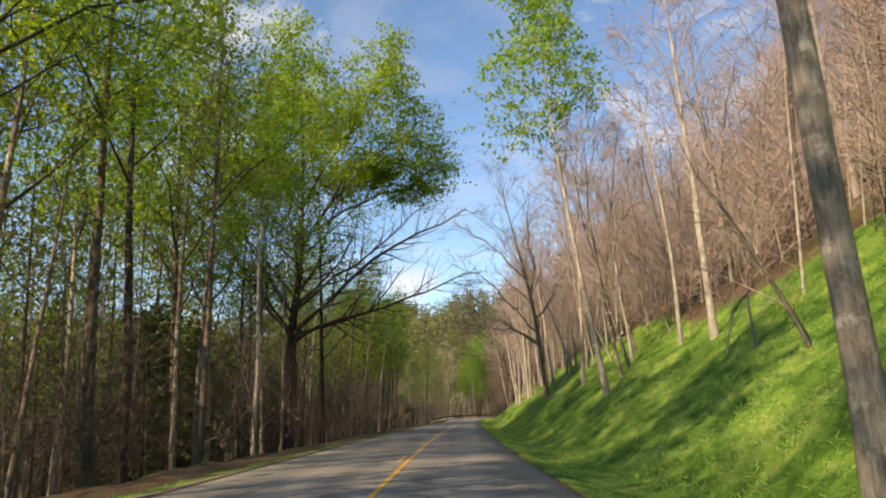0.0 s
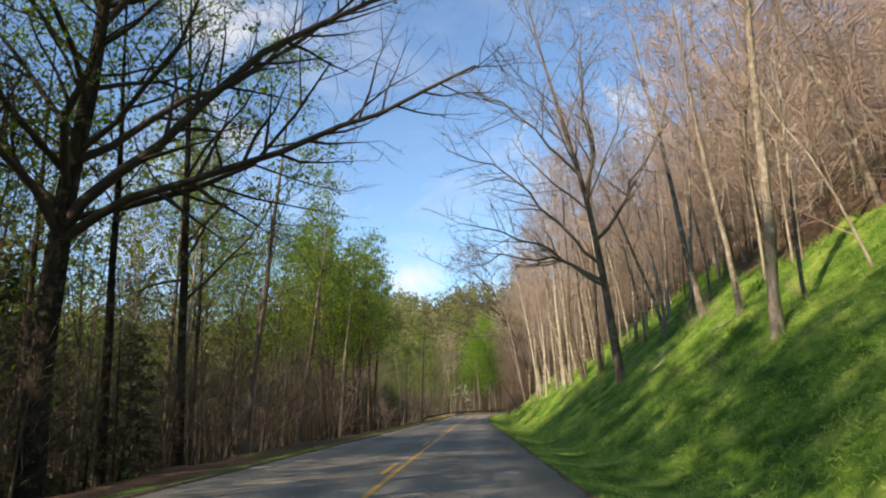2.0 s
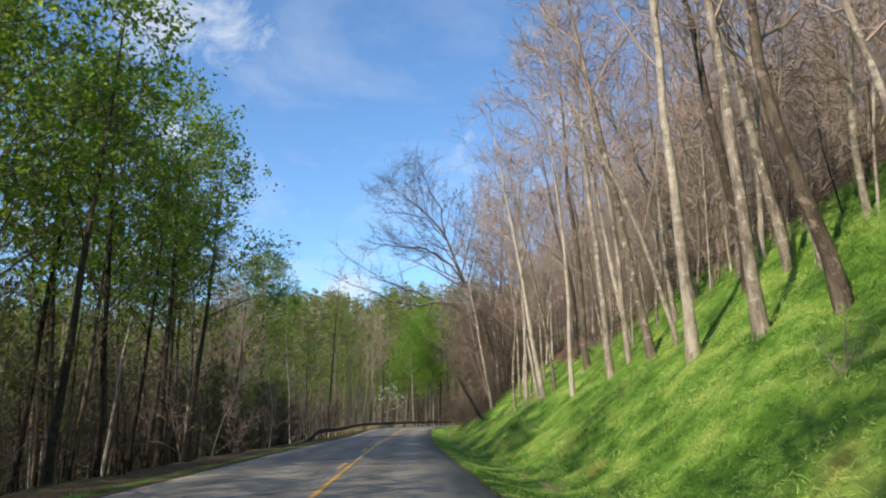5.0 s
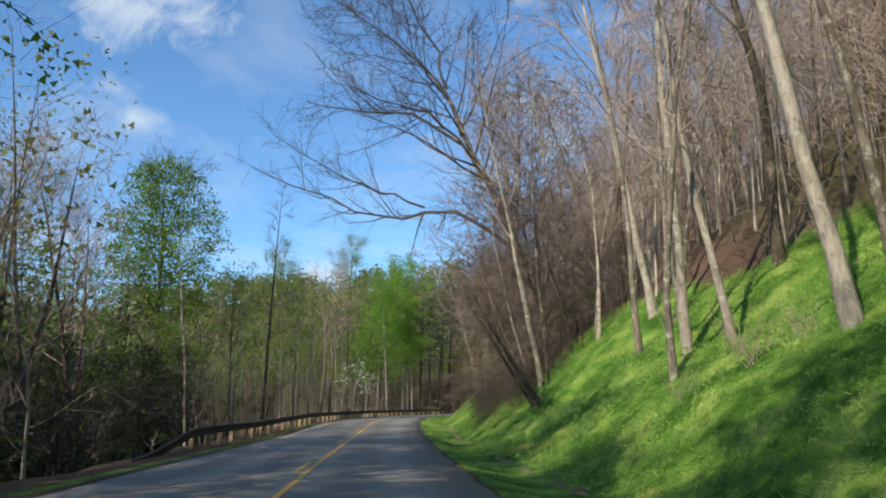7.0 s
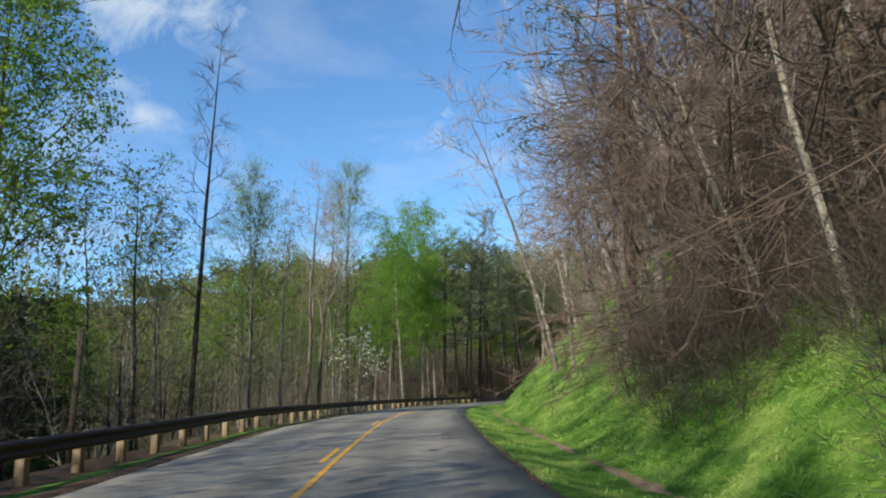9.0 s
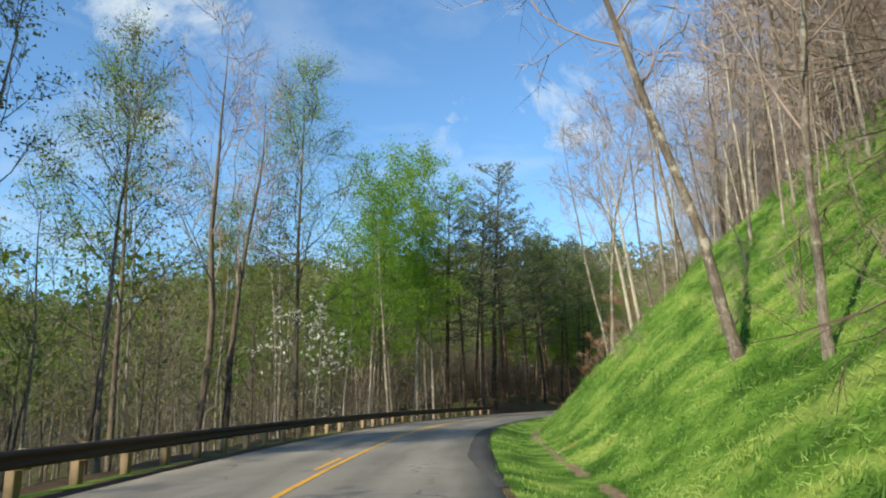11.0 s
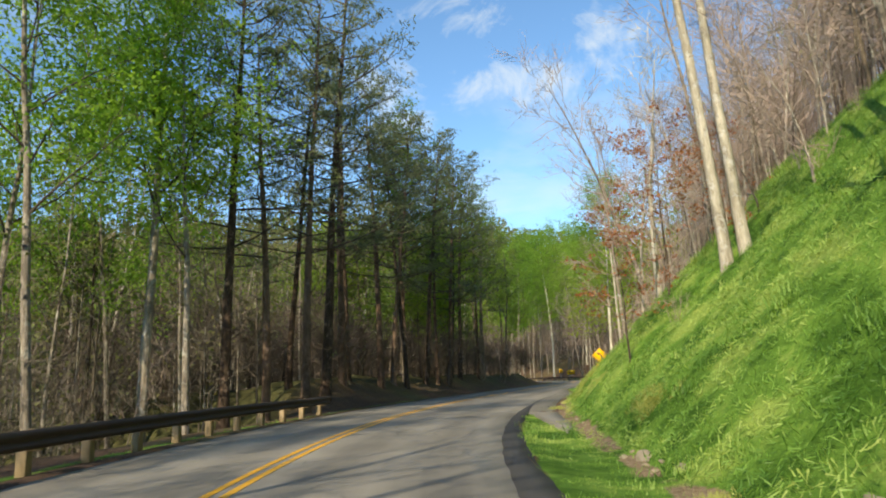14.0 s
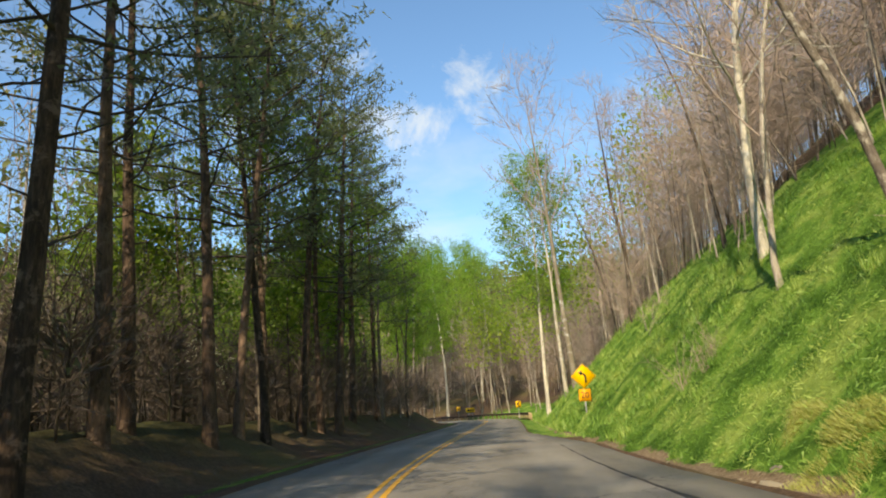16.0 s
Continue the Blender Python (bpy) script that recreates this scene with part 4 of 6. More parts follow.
LEFT = [leafy_kind(81 + i, H, r, m, lab, first=fi, limbs=n, reach=re, angle=44, sub=3, twigs=3, leaf=lf * 1.5, leaf_size=ls * 0.5, leaf_spread=0.42, leaf_from=0.5, wander=w, sides=(7, 3, 3, 3), spray=2, trunk_n=10, lift=0.06)
        for i, (H, r, fi, n, re, lf, ls, w, m, lab) in enumerate((
            (21.0, 0.17, 0.45, 12, 0.19, 11, 0.32, 0.03, (BARK_GREY, TWIG_DARK, LEAF_COOL), "tall grey-trunked tree with fresh green leaves"),
            (19.0, 0.13, 0.48, 10, 0.18, 9, 0.28, 0.04, (BARK_PALE, TWIG_DARK, LEAF_HAZE), "slim pale-barked tree with sparse young leaves"),
            (23.0, 0.20, 0.42, 13, 0.20, 14, 0.32, 0.03, DARKW, "tall dark tree with a full spring crown"),
            (17.0, 0.11, 0.40, 11, 0.19, 7, 0.26, 0.05, (BARK_PALE, TWIG_DARK, LEAF_SPRING), "thin pale tree just coming into leaf")))]
CANOPY = [leafy_kind(141 + i, H, r, m, lab, first=fi, limbs=n, reach=re, angle=56, sub=4, twigs=3, leaf=26, leaf_size=0.18, leaf_spread=0.42, leaf_from=fi + 0.02, wander=w, sides=(8, 4, 3, 3), spray=2, trunk_n=11, lift=0.03, fork=True, clump=8, clump_r=0.2)
          for i, (H, r, fi, n, re, w, m, lab) in enumerate((
              (24.0, 0.20, 0.46, 15, 0.21, 0.022, (BARK_PALE, TWIG_DARK, LEAF_SPRING), "tall pale-trunked tree under a bright yellow-green canopy"),
              (26.0, 0.23, 0.50, 14, 0.22, 0.03, (BARK_GREY, TWIG_DARK, LEAF_SPRING), "tall grey forked tree with layered yellow-green leaves"),
              (22.0, 0.16, 0.52, 12, 0.20, 0.03, (BARK_PALE, TWIG_DARK, LEAF_BRIGHT), "slim pale-barked tree with a fresh green top")))]
LEFT_LO = [leafy_kind(121 + i, H, r, m, "slender tree in the valley woods in young leaf", first=0.35, limbs=9, reach=0.20, angle=46, sub=2, twigs=2, leaf=lf * 2.3, leaf_size=0.19, leaf_spread=0.55, leaf_from=0.52, clump_r=0.22, sides=(5, 3, 3, 3), trunk_n=6, twig_r=0.015, spray=1)
           for i, (H, r, lf, m) in enumerate(((20, 0.15, 7, (BARK_GREY, TWIG_DARK, LEAF_HAZE)), (18, 0.12, 5, (BARK_GREY, TWIG_DARK, LEAF_SPRING)), (22, 0.16, 7, (BARK_PALE, TWIG_DARK, LEAF_HAZE)), (15, 0.09, 3, (BARK_PALE, TWIG, LEAF_HAZE))))]


def pine(seed, H, r0, first=0.5):
    """A tall pine: bare stem with dead stubs, whorls of level boughs with needle tufts."""
    rng = np.random.default_rng(seed)
    trunk, wood, green = Buf(), Buf(), Buf()
    tp = path(rng, (0, 0, -0.4), (rng.normal() * 0.02, rng.normal() * 0.02, 1), H, 12, 0.018, 0.02)
    ts = np.linspace(0, 1, 13)
    tr = r0 * np.maximum((1 - ts) ** 0.75, 0.04) * (1 + 0.35 * np.exp(-ts * H / 0.5))
    trunk.tube(tp, tr, 8, 0.05)
    pts = []
    f, turn = first * 0.55, rng.uniform(0, 6)
    while f < 0.985:
        i = min(int(f * 12), 11)
        p = tp[i] + (tp[i + 1] - tp[i]) * (f * 12 - i)
        dead = f < first
        for _ in range(1 if dead or rng.uniform() < 0.25 else 2):
            turn += 2.2 + rng.uniform(-0.4, 0.4)
            up = (f - first) / (1 - first)
            ln = (rng.uniform(0.6, 1.9) if dead else H * 0.20 * (1.05 - 0.85 * up * up) * rng.uniform(0.55, 1.25) + 0.4)
            q = path(rng, p, (math.cos(turn), math.sin(turn), 0.12 if dead else 0.10 + 0.45 * up), ln, 4, 0.10, 0.035)
            wood.tube(q, np.linspace(0.035 if dead else 0.05, 0.008, 5), 4)
            if dead:
                continue
            kids = 8
            for k in range(kids):
                g = 0.28 + 0.72 * (k + rng.uniform(0, 1)) / kids
                j = min(int(g * 4), 3)
                b0 = q[j] + (q[j + 1] - q[j]) * (g * 4 - j)
                along = unit(q[j + 1] - q[j])
                flat = unit(np.cross(along, (0, 0, 1.0))) * (1 if k % 2 else -1)
                e = path(rng, b0, along * 0.8 + flat * rng.uniform(0.4, 1.0) + np.array((0, 0, 0.22)), ln * 0.30 + 0.30, 1, 0.15, 0.1)
                w = unit(np.cross(e[1] - e[0], rng.normal(size=3))) * 0.016
                wood.tris((e[0] - w, e[0] + w, e[1]))
                for h_ in rng.uniform(0.45, 1.1, 2):
                    pts.append(e[0] + (e[1] - e[0]) * h_ + rng.normal(size=(8, 3)) * (0.20, 0.20, 0.09))
        f += rng.uniform(0.035, 0.06) if dead else rng.uniform(0.024, 0.040)
    green.leaves(np.concatenate(pts), 0.26, rng, 0.24, 0.9, 0.05)
    return trunk, wood, green


PINES = [Stand(lambda i=i, H=H, r=r: tree("pine_tree", "tall dark pine with bare lower trunk and ragged crown", "pine tree", pine(201 + i, H, r, f), (BARK_PINE, TWIG_DARK, LEAF_PINE), "pines beside the bend"))
         for i, (H, r, f) in enumerate(((22.0, 0.23, 0.50), (20.0, 0.19, 0.46), (17.0, 0.15, 0.34)))]


def hemlock(seed, H):
    """A young dark evergreen with drooping layered boughs."""
    rng = np.random.default_rng(seed)
    trunk, wood, green = Buf(), Buf(), Buf()
    tp = path(rng, (0, 0, -0.3), (0, 0, 1), H, 8, 0.02, 0.02)
    trunk.tube(tp, np.linspace(0.09, 0.01, 9), 6)
    pts, turn = [], 0.0
    for k in range(34):
        f = 0.18 + 0.8 * k / 34
        i = min(int(f * 8), 7)
        p = tp[i] + (tp[i + 1] - tp[i]) * (f * 8 - i)
        turn += 2.4
        ln = H * 0.34 * (1.05 - f) * rng.uniform(0.7, 1.3) + 0.3
        q = path(rng, p, (math.cos(turn), math.sin(turn), 0.1), ln, 4, 0.1, -0.10)
        wood.tube(q, np.linspace(0.025, 0.005, 5), 3)
        m = int(30 + ln * 40)
        g = rng.uniform(0.15, 1.05, (m, 1))
        pts.append(q[0] + (q[4] - q[0]) * g + rng.normal(size=(m, 3)) * (0.28, 0.28, 0.10))
    green.leaves(np.concatenate(pts), 0.26, rng, 0.45, 2.0, 0.05)
    return trunk, wood, green


HEMLOCK = Stand(lambda: tree("hemlock_tree", "young dark green evergreen under the taller trees", "evergreen tree", hemlock(231, 9.0), (BARK_DARK, TWIG_DARK, LEAF_HEMLOCK), "evergreens of the understorey"))


def taken(spots, x, y, gap):
    return any((x - a) ** 2 + (y - b) ** 2 < gap * gap for a, b in spots)


rng_t = random.Random(7)
spots = []


def key(stand, x, y, turn=None, size=1.0, tip=0.0, tip_way=0.0):
    spots.append((x, y))
    return stand.put(x, y, rng_t.uniform(0, 6.28) if turn is None else turn, size, tip, tip_way)


# the spreading tree by the valley edge, with bare limbs over the road and a green top
OAK = Stand(lambda: tree("spreading_tree", "big dark tree with long bare limbs and a green top", "tree",
                         grow(302, 29.0, 0.46, fine=True, first=0.34, limbs=22, reach=0.33, angle=58, sub=6, twigs=4, lift=0.07, wander=0.02, leaf=24, leaf_size=0.22, leaf_spread=0.5, clump=9, clump_r=0.22, leaf_from=0.68, twig_len=1.4, trunk_n=14, spray=2, spray_len=0.5, spray_w=0.006,
                              spine=((0, 0, -0.5), (0.0, 0, 4.5), (0.1, 0, 9.0), (0.6, 0.2, 14.0), (0.4, 0.6, 20.0), (0.2, 0.4, 28.0)),
                              boughs=((((0.3, 0, 8.6), (1.4, 0, 9.9), (3.2, 0.4, 11.9), (6.6, 0.8, 14.9), (9.5, 1.0, 16.4), (12.6, 1.6, 18.0)), 0.21),
                                      (((0.3, 0, 8.2), (1.9, -0.2, 9.3), (4.5, -0.3, 10.1), (7.8, -0.6, 10.6), (10.3, -1.0, 11.6), (12.6, -1.0, 12.8)), 0.17),
                                      (((0.4, 0, 10.6), (2.2, 1.5, 12.6), (4.6, 2.6, 14.4), (7.4, 3.4, 17.5), (9.4, 4.4, 19.5)), 0.15),
                                      (((0.5, 0.2, 15.0), (3.0, 0.5, 19.0), (6.0, 0.8, 22.5), (9.5, 1.0, 25.0)), 0.14),
                                      (((0.4, 0.4, 18.0), (3.0, -1.0, 22.0), (6.0, -2.0, 25.5), (8.0, -2.0, 28.0)), 0.12),
                                      (((0.5, 0.3, 16.0), (3.5, 2.5, 18.5), (7.5, 3.5, 20.5), (11.0, 4.0, 22.5)), 0.12),
                                      (((0.1, 0, 8.8), (-2.2, 0.6, 11.0), (-4.4, 0.8, 14.5), (-5.6, 1.5, 18.5)), 0.18),
                                      (((0.2, 0, 9.6), (1.6, -2.2, 12.0), (3.2, -4.0, 15.0), (4.8, -5.2, 18.5)), 0.15))), (BARK_DARK, TWIG_DARK, LEAF_SPRING)))
key(OAK, -9.9, 70.2, 0.0)
# the bare tree that reaches far out over the road
LEANER = Stand(lambda: tree("leaning_tree", "bare grey-brown tree leaning far out over the road", "tree",
                            grow(317, 22.0, 0.27, fine=True, first=0.36, limbs=26, reach=0.30, angle=52, sub=6, twigs=4, lift=0.06, wander=0.03, twig_len=1.4, trunk_n=13, spray=3, spray_len=0.5, spray_w=0.006,
                                 spine=((0, 0, -0.4), (-0.9, 0.2, 4.0), (-2.3, 0.7, 8.6), (-4.4, 0.8, 12.4), (-5.3, 0.9, 15.8), (-8.2, 1.2, 18.6), (-10.6, 1.4, 20.5)),
                                 boughs=((((-1.6, 0.4, 6.2), (-3.8, 2.5, 8.8), (-6.3, 5.0, 9.9), (-8.2, 5.8, 9.0), (-10.2, 6.2, 9.8), (-13.0, 6.4, 11.2), (-17.0, 6.5, 12.8)), 0.13),
                                         (((-6.3, 5.0, 9.9), (-9.2, 5.6, 11.0), (-12.0, 6.2, 12.4), (-15.5, 6.6, 14.8)), 0.08),
                                         (((-4.5, 0.8, 12.4), (-7.4, 1.2, 14.4), (-10.0, 1.6, 14.4), (-13.4, 2.2, 15.4)), 0.10),
                                         (((-3.4, 0.7, 10.6), (-5.6, -1.2, 13.0), (-8.2, -2.2, 13.4), (-11.5, -2.8, 14.0)), 0.09),
                                         (((-5.3, 0.9, 15.8), (-5.6, 1.6, 18.4), (-7.0, 2.0, 21.4), (-8.6, 2.4, 24.0)), 0.09))), (BARK_GREY, TWIG_DARK, LEAF_HAZE)))
key(LEANER, 11.1, 159.3, 0.0)
LEANER2 = Stand(lambda: tree("broken_tree", "dark dead broken trunk leaning from the bank", "tree",
                             grow(318, 7.0, 0.15, first=0.5, limbs=5, reach=0.22, angle=50, sub=2, twigs=2, lean=(-0.76, 0.05), twig_len=0.7, wander=0.02, stop=0.55), (BARK_DARK, TWIG_DARK, LEAF_HAZE), "broken trunks on the bank"))
key(LEANER2, 8.45, 149.5, -0.35, 0.85)
key(LEANER2, 8.5, 151.1, -0.3, 0.7)
CROSSING = Stand(lambda: tree("crossing_tree", "thin pale crooked tree leaning across the brush", "tree",
                              grow(319, 11.0, 0.085, first=0.3, limbs=13, reach=0.42, angle=60, sub=4, twigs=3, lean=(-0.42, 0.0), wander=0.05, twig_len=0.9, spray=6), (BARK_WHITE, TWIG_BRUSH, LEAF_HAZE), "pale trunks crossing the brush"))
for x, y, sz, tp_ in ((10.2, 160.0, 1.0, 0), (10.9, 158.9, 1.3, 10), (10.6, 163.2, 0.9, -8), (12.0, 166.0, 1.1, 6), (11.6, 161.5, 1.25, 14)):
    key(CROSSING, x, y, 0.0, sz, radians(tp_), radians(90))


def dome(f):
    return max(0.12, math.sqrt(max(0.0, 1 - ((f - 0.55) / 0.47) ** 2)) * 1.05)


ROUND = Stand(lambda: tree("round_tree", "tall rounded tree in even light green leaf", "tree",
                           grow(331, 24.0, 0.24, first=0.38, limbs=30, reach=0.23, angle=50, sub=5, twigs=4, leaf=40, leaf_size=0.18, leaf_spread=0.5, shape=dome, spray=1, clip=(16.3, 8.0, 4.7), clump=10, clump_r=0.22, wander=0.02, lift=0.08), (BARK_GREY, TWIG_DARK, LEAF_COOL)))
key(ROUND, -15.2, 180.5, None, 1.06)
BRIGHT = Stand(lambda: tree("bright_tree", "vivid yellow-green tree with a pale straight trunk", "tree",
                            grow(341, 25.5, 0.21, first=0.34, limbs=24, reach=0.19, angle=52, sub=5, twigs=3, spray=1, leaf=44, leaf_size=0.17, leaf_spread=0.55, clump=12, clump_r=0.24, shape=lambda f: max(0.3, 1.2 - abs(f - 0.62) * 1.9), wander=0.02, lift=0.06), (BARK_WHITE, TWIG_DARK, LEAF_BRIGHT), "vivid green trees by the guardrail"))
BRIGHT2 = Stand(lambda: tree("bright_tree", "slim vivid green tree beside the guardrail", "tree",
                             grow(342, 20.0, 0.14, first=0.36, limbs=16, reach=0.20, angle=52, sub=4, twigs=3, spray=1, leaf=44, leaf_size=0.15, leaf_spread=0.5, clump=12, clump_r=0.24, wander=0.03), (BARK_PALE, TWIG_DARK, LEAF_BRIGHT), "vivid green trees by the guardrail"))
for x, y, k, sz in ((1.9, 231.9, BRIGHT2, 0.95), (3.5, 229.8, BRIGHT2, 1.05), (5.8, 236.0, BRIGHT, 1.0), (3.8, 246.0, BRIGHT2, 1.0), (7.4, 235.0, BRIGHT2, 0.95), (-2.7, 245.0, BRIGHT2, 0.9)):
    key(k, x, y, None, sz)
SPARSE = Stand(lambda: tree("sparse_tree", "open tree with thin limbs and tiny new leaves", "tree",
                            grow(351, 23.5, 0.17, first=0.32, limbs=20, reach=0.22, angle=50, sub=5, twigs=4, leaf=50.0, leaf_size=0.078, leaf_spread=0.45, clump=14, clump_r=0.22, wander=0.02, lift=0.09, twig_len=1.1), (BARK_GREY, TWIG_DARK, LEAF_SPRING), "open trees beside the guardrail"))
for x, y, sz in ((-1.8, 216.0, 1.0), (-9.0, 207.0, 0.95), (-8.2, 225.7, 0.85)):
    key(SPARSE, x, y, None, sz)
POLE = Stand(lambda: tree("dead_pole_tree", "dark dead trunk with short thin side twigs", "tree",
                          grow(361, 23.0, 0.16, first=0.35, limbs=22, reach=0.07, angle=70, sub=3, twigs=2, wander=0.012, twig_len=0.6), (BARK_DARK, TWIG_DARK, LEAF_HAZE)))
key(POLE, -7.5, 185.0)
key(LEFT[1], -10.4, 188.5, None, 0.8)
for x, y, i, sz in ((-4.3, 204.0, 3, 1.05), (-3.4, 204.8, 0, 1.1), (-12.0, 158.0, 3, 0.95), (-12.6, 148.0, 0, 1.0), (-15.0, 152.0, 3, 0.9), (-14.0, 164.0, 3, 1.0), (-17.0, 158.0, 0, 1.1), (-16.5, 168.0, 3, 0.95)):
    key(BARE[i], x, y, None, sz)
# the dogwood in flower behind the guardrail
DOGWOOD = Stand(lambda: tree("flowering_dogwood", "small dogwood tree in white blossom", "tree",
                             grow(371, 6.5, 0.07, first=0.3, limbs=12, reach=0.42, angle=66, sub=4, twigs=3, leaf=4.5, leaf_size=0.13, leaf_spread=0.10, lift=0.0, twig_len=0.5, leaf_from=0.45, clump=3, clump_r=0.06, spray=2), (BARK_GREY, TWIG_DARK, PETAL), "dogwoods in flower"))
for x, y in ((-0.6, 209.3), (-3.0, 233.0), (22.0, 276.0)):
    key(DOGWOOD, x, y)
# pines beside the bend
for x, y, i in ((8.7, 237.7, 0), (12.4, 241.7, 0), (10.5, 240.1, 1), (12.2, 246.5, 1), (16.5, 252.6, 0), (15.6, 249.4, 0), (19.2, 254.6, 0), (22.0, 258.5, 1),
                (25.0, 263.6, 0), (28.5, 268.0, 0), (22.8, 261.6, 1), (27.0, 266.4, 1), (31.5, 273.5, 0), (36.0, 280.0, 1), (20.6, 257.0, 1)):
    key(PINES[i], x, y, None, 1.0, radians(rng_t.uniform(-2.0, 4.5)), radians(rng_t.uniform(20, 120)))
key(PINES[0], 13.9, 245.2, 2.0, 1.2, radians(2), radians(90))
# known trees of the bank
TWIN = Stand(lambda: tree("pale_tree", "stout pale double-trunked tree on the grass bank", "tree",
                          grow(381, 20.0, 0.19, first=0.5, limbs=12, reach=0.24, angle=40, sub=4, twigs=4, wander=0.02, lift=0.08, twig_len=1.2), (BARK_WHITE, TWIG, LEAF_HAZE), "pale twin trunks"))
key(TWIN, 22.0, 224.4, 0.3, 1.0, radians(-8), radians(112))
key(TWIN, 22.6, 224.25, 2.3, 0.94, radians(-7.5), radians(112))
BIRCH = Stand(lambda: tree("white_tree", "white-barked leafless tree leaning from the grass bank", "tree", grow(383, 15.0, 0.17, first=0.3, limbs=16, reach=0.26, angle=46, sub=4, twigs=3, wander=0.03, spray=6), (BARK_WHITE, BARK_WHITE, LEAF_HAZE)))
key(BIRCH, 34.4, 244.9, 1.0, 1.1, radians(-9), radians(110))
key(TWIN, 54.0, 279.0, 2.0, 1.4, radians(-5), radians(110))
key(TWIN, 54.8, 281.3, 3.0, 1.0, radians(-4), radians(110))
for x, y, i, sz, tip in ((10.5, 69.5, 1, 1.0, -3), (11.2, 59.6, 2, 0.95, -4), (12.7, 49.0, 1, 1.0, -3), (12.5, 53.1, 4, 0.95, -5), (11.9, 60.5, 2, 0.9, -9), 
                         (10.9, 98.4, 3, 1.0, -8), (11.6, 97.2, 1, 1.0, -5), (10.8, 106.3, 3, 0.95, -9), (10.4, 103.4, 2, 0.9, -5), (10.5, 121.7, 1, 0.95, -8), (10.9, 120.5, 4, 1.0, -9), (9.3, 139.7, 2, 0.9, -6),
                         (10.2, 140.8, 1, 0.9, -5), (10.4, 144.9, 4, 1.0, -7), (10.7, 139.2, 4, 1.0, -6), (10.0, 133.8, 1, 1.0, -8), (10.6, 133.4, 4, 0.9, -10), (9.8, 125.6, 4, 1.05, -6), (14.1, 142.6, 3, 1.0, -6),
                         (9.6, 155.3, 1, 0.9, -10), (11.2, 183.5, 5, 0.9, -6), (12.4, 181.0, 2, 0.8, -8), (14.4, 205.6, 5, 1.0, -4), (16.9, 214.5, 4, 0.9, -8), (21.1, 217.7, 4, 0.9, -8), (22.5, 219.0, 1, 0.9, -8), (28.4, 237.4, 2, 0.95, -8), (31.5, 242.5, 5, 1.0, -8),
                         (12.0, 76.0, 4, 1.0, -4), (13.2, 84.0, 1, 1.0, -5), (13.0, 112.0, 1, 1.0, -8), (13.3, 128.0, 1, 1.0, -7), (12.6, 149.0, 1, 1.0, -7), (11.5, 172.0, 1, 1.2, -5), (12.5, 168.0, 4, 1.25, -6), (11.8, 177.0, 2, 1.15, -4), (13.5, 173.0, 1, 1.3, -6), (12.0, 163.5, 4, 1.2, -7), (11.0, 186.0, 2, 1.1, -3)):
    key(BARE[i], x, y, None, sz, radians(tip * 0.8), radians(90 + rng_t.uniform(-25, 25)))
ARCHING = Stand(lambda: tree("arching_tree", "grey-brown leafless tree with long limbs arching over the road", "tree",
                             grow(388, 22.0, 0.25, fine=True, first=0.42, limbs=16, reach=0.24, angle=46, sub=5, twigs=4, lift=0.05, wander=0.012, twig_len=1.3, trunk_n=13, spray=2, spray_len=0.5, spray_w=0.006,
                                  spine=((0, 0, -0.5), (-0.25, 0, 1.6), (-0.55, 0, 4.6), (-0.9, 0, 7.6), (-1.3, 0, 10.2), (-2.0, 0.2, 13.2), (-2.7, 0.4, 16.2), (-3.4, 0.6, 19.5), (-3.9, 0.6, 22.5)),
                                  boughs=((((-1.2, 0, 9.8), (-0.9, -0.3, 12.1), (-1.3, -0.5, 15.5), (-1.2, -0.6, 19.0)), 0.14),
                                          (((-0.55, 0, 4.9), (-2.3, -0.2, 6.0), (-3.6, -0.3, 7.1), (-5.4, -0.4, 7.9), (-7.8, -0.6, 8.3)), 0.11),
                                          (((-0.8, 0, 6.2), (-2.7, 0.3, 8.2), (-5.0, 0.5, 11.4), (-8.6, 0.8, 13.0)), 0.11),
                                          (((-0.6, 0, 5.2), (-3.2, 0.6, 6.6), (-5.9, 1.0, 6.8), (-8.4, 1.2, 6.1)), 0.09),
                                          (((-0.9, 0, 7.4), (0.9, 0.3, 9.6), (2.6, 0.5, 12.6), (3.8, 0.6, 16.0)), 0.11),
                                          (((-1.5, 0, 11.0), (-3.8, -0.5, 13.6), (-6.4, -0.8, 15.6), (-8.6, -1.0, 16.4)), 0.08))), (BARK_GREY, TWIG_GREY, LEAF_HAZE)))
key(ARCHING, 9.92, 87.2, 0.0)
NEARBY = Stand(lambda: tree("stout_tree", "stout grey-barked tree at the foot of the bank", "tree", grow(386, 21.0, 0.22, first=0.5, limbs=10, reach=0.24, angle=42, sub=4, twigs=3, wander=0.008), (BARK_PALE, TWIG, LEAF_HAZE)))
key(NEARBY, 7.42, 28.3, 1.7, 1.0, radians(-3), radians(90))
OVERHANG = Stand(lambda: tree("leafy_tree", "slender tree with fresh leaves high over the road", "tree", grow(387, 24.0, 0.16, first=0.5, limbs=14, reach=0.2, angle=50, sub=4, twigs=3, leaf=26, leaf_size=0.24, leaf_spread=0.5, leaf_from=0.6, clump=9, clump_r=0.2, wander=0.02), (BARK_PALE, TWIG, LEAF_BRIGHT)))
key(OVERHANG, 9.6, 56.0, 0.5, 0.95, radians(-6), radians(90))
key(PINES[0], 13.5, 181.0, 0.5, 1.2)
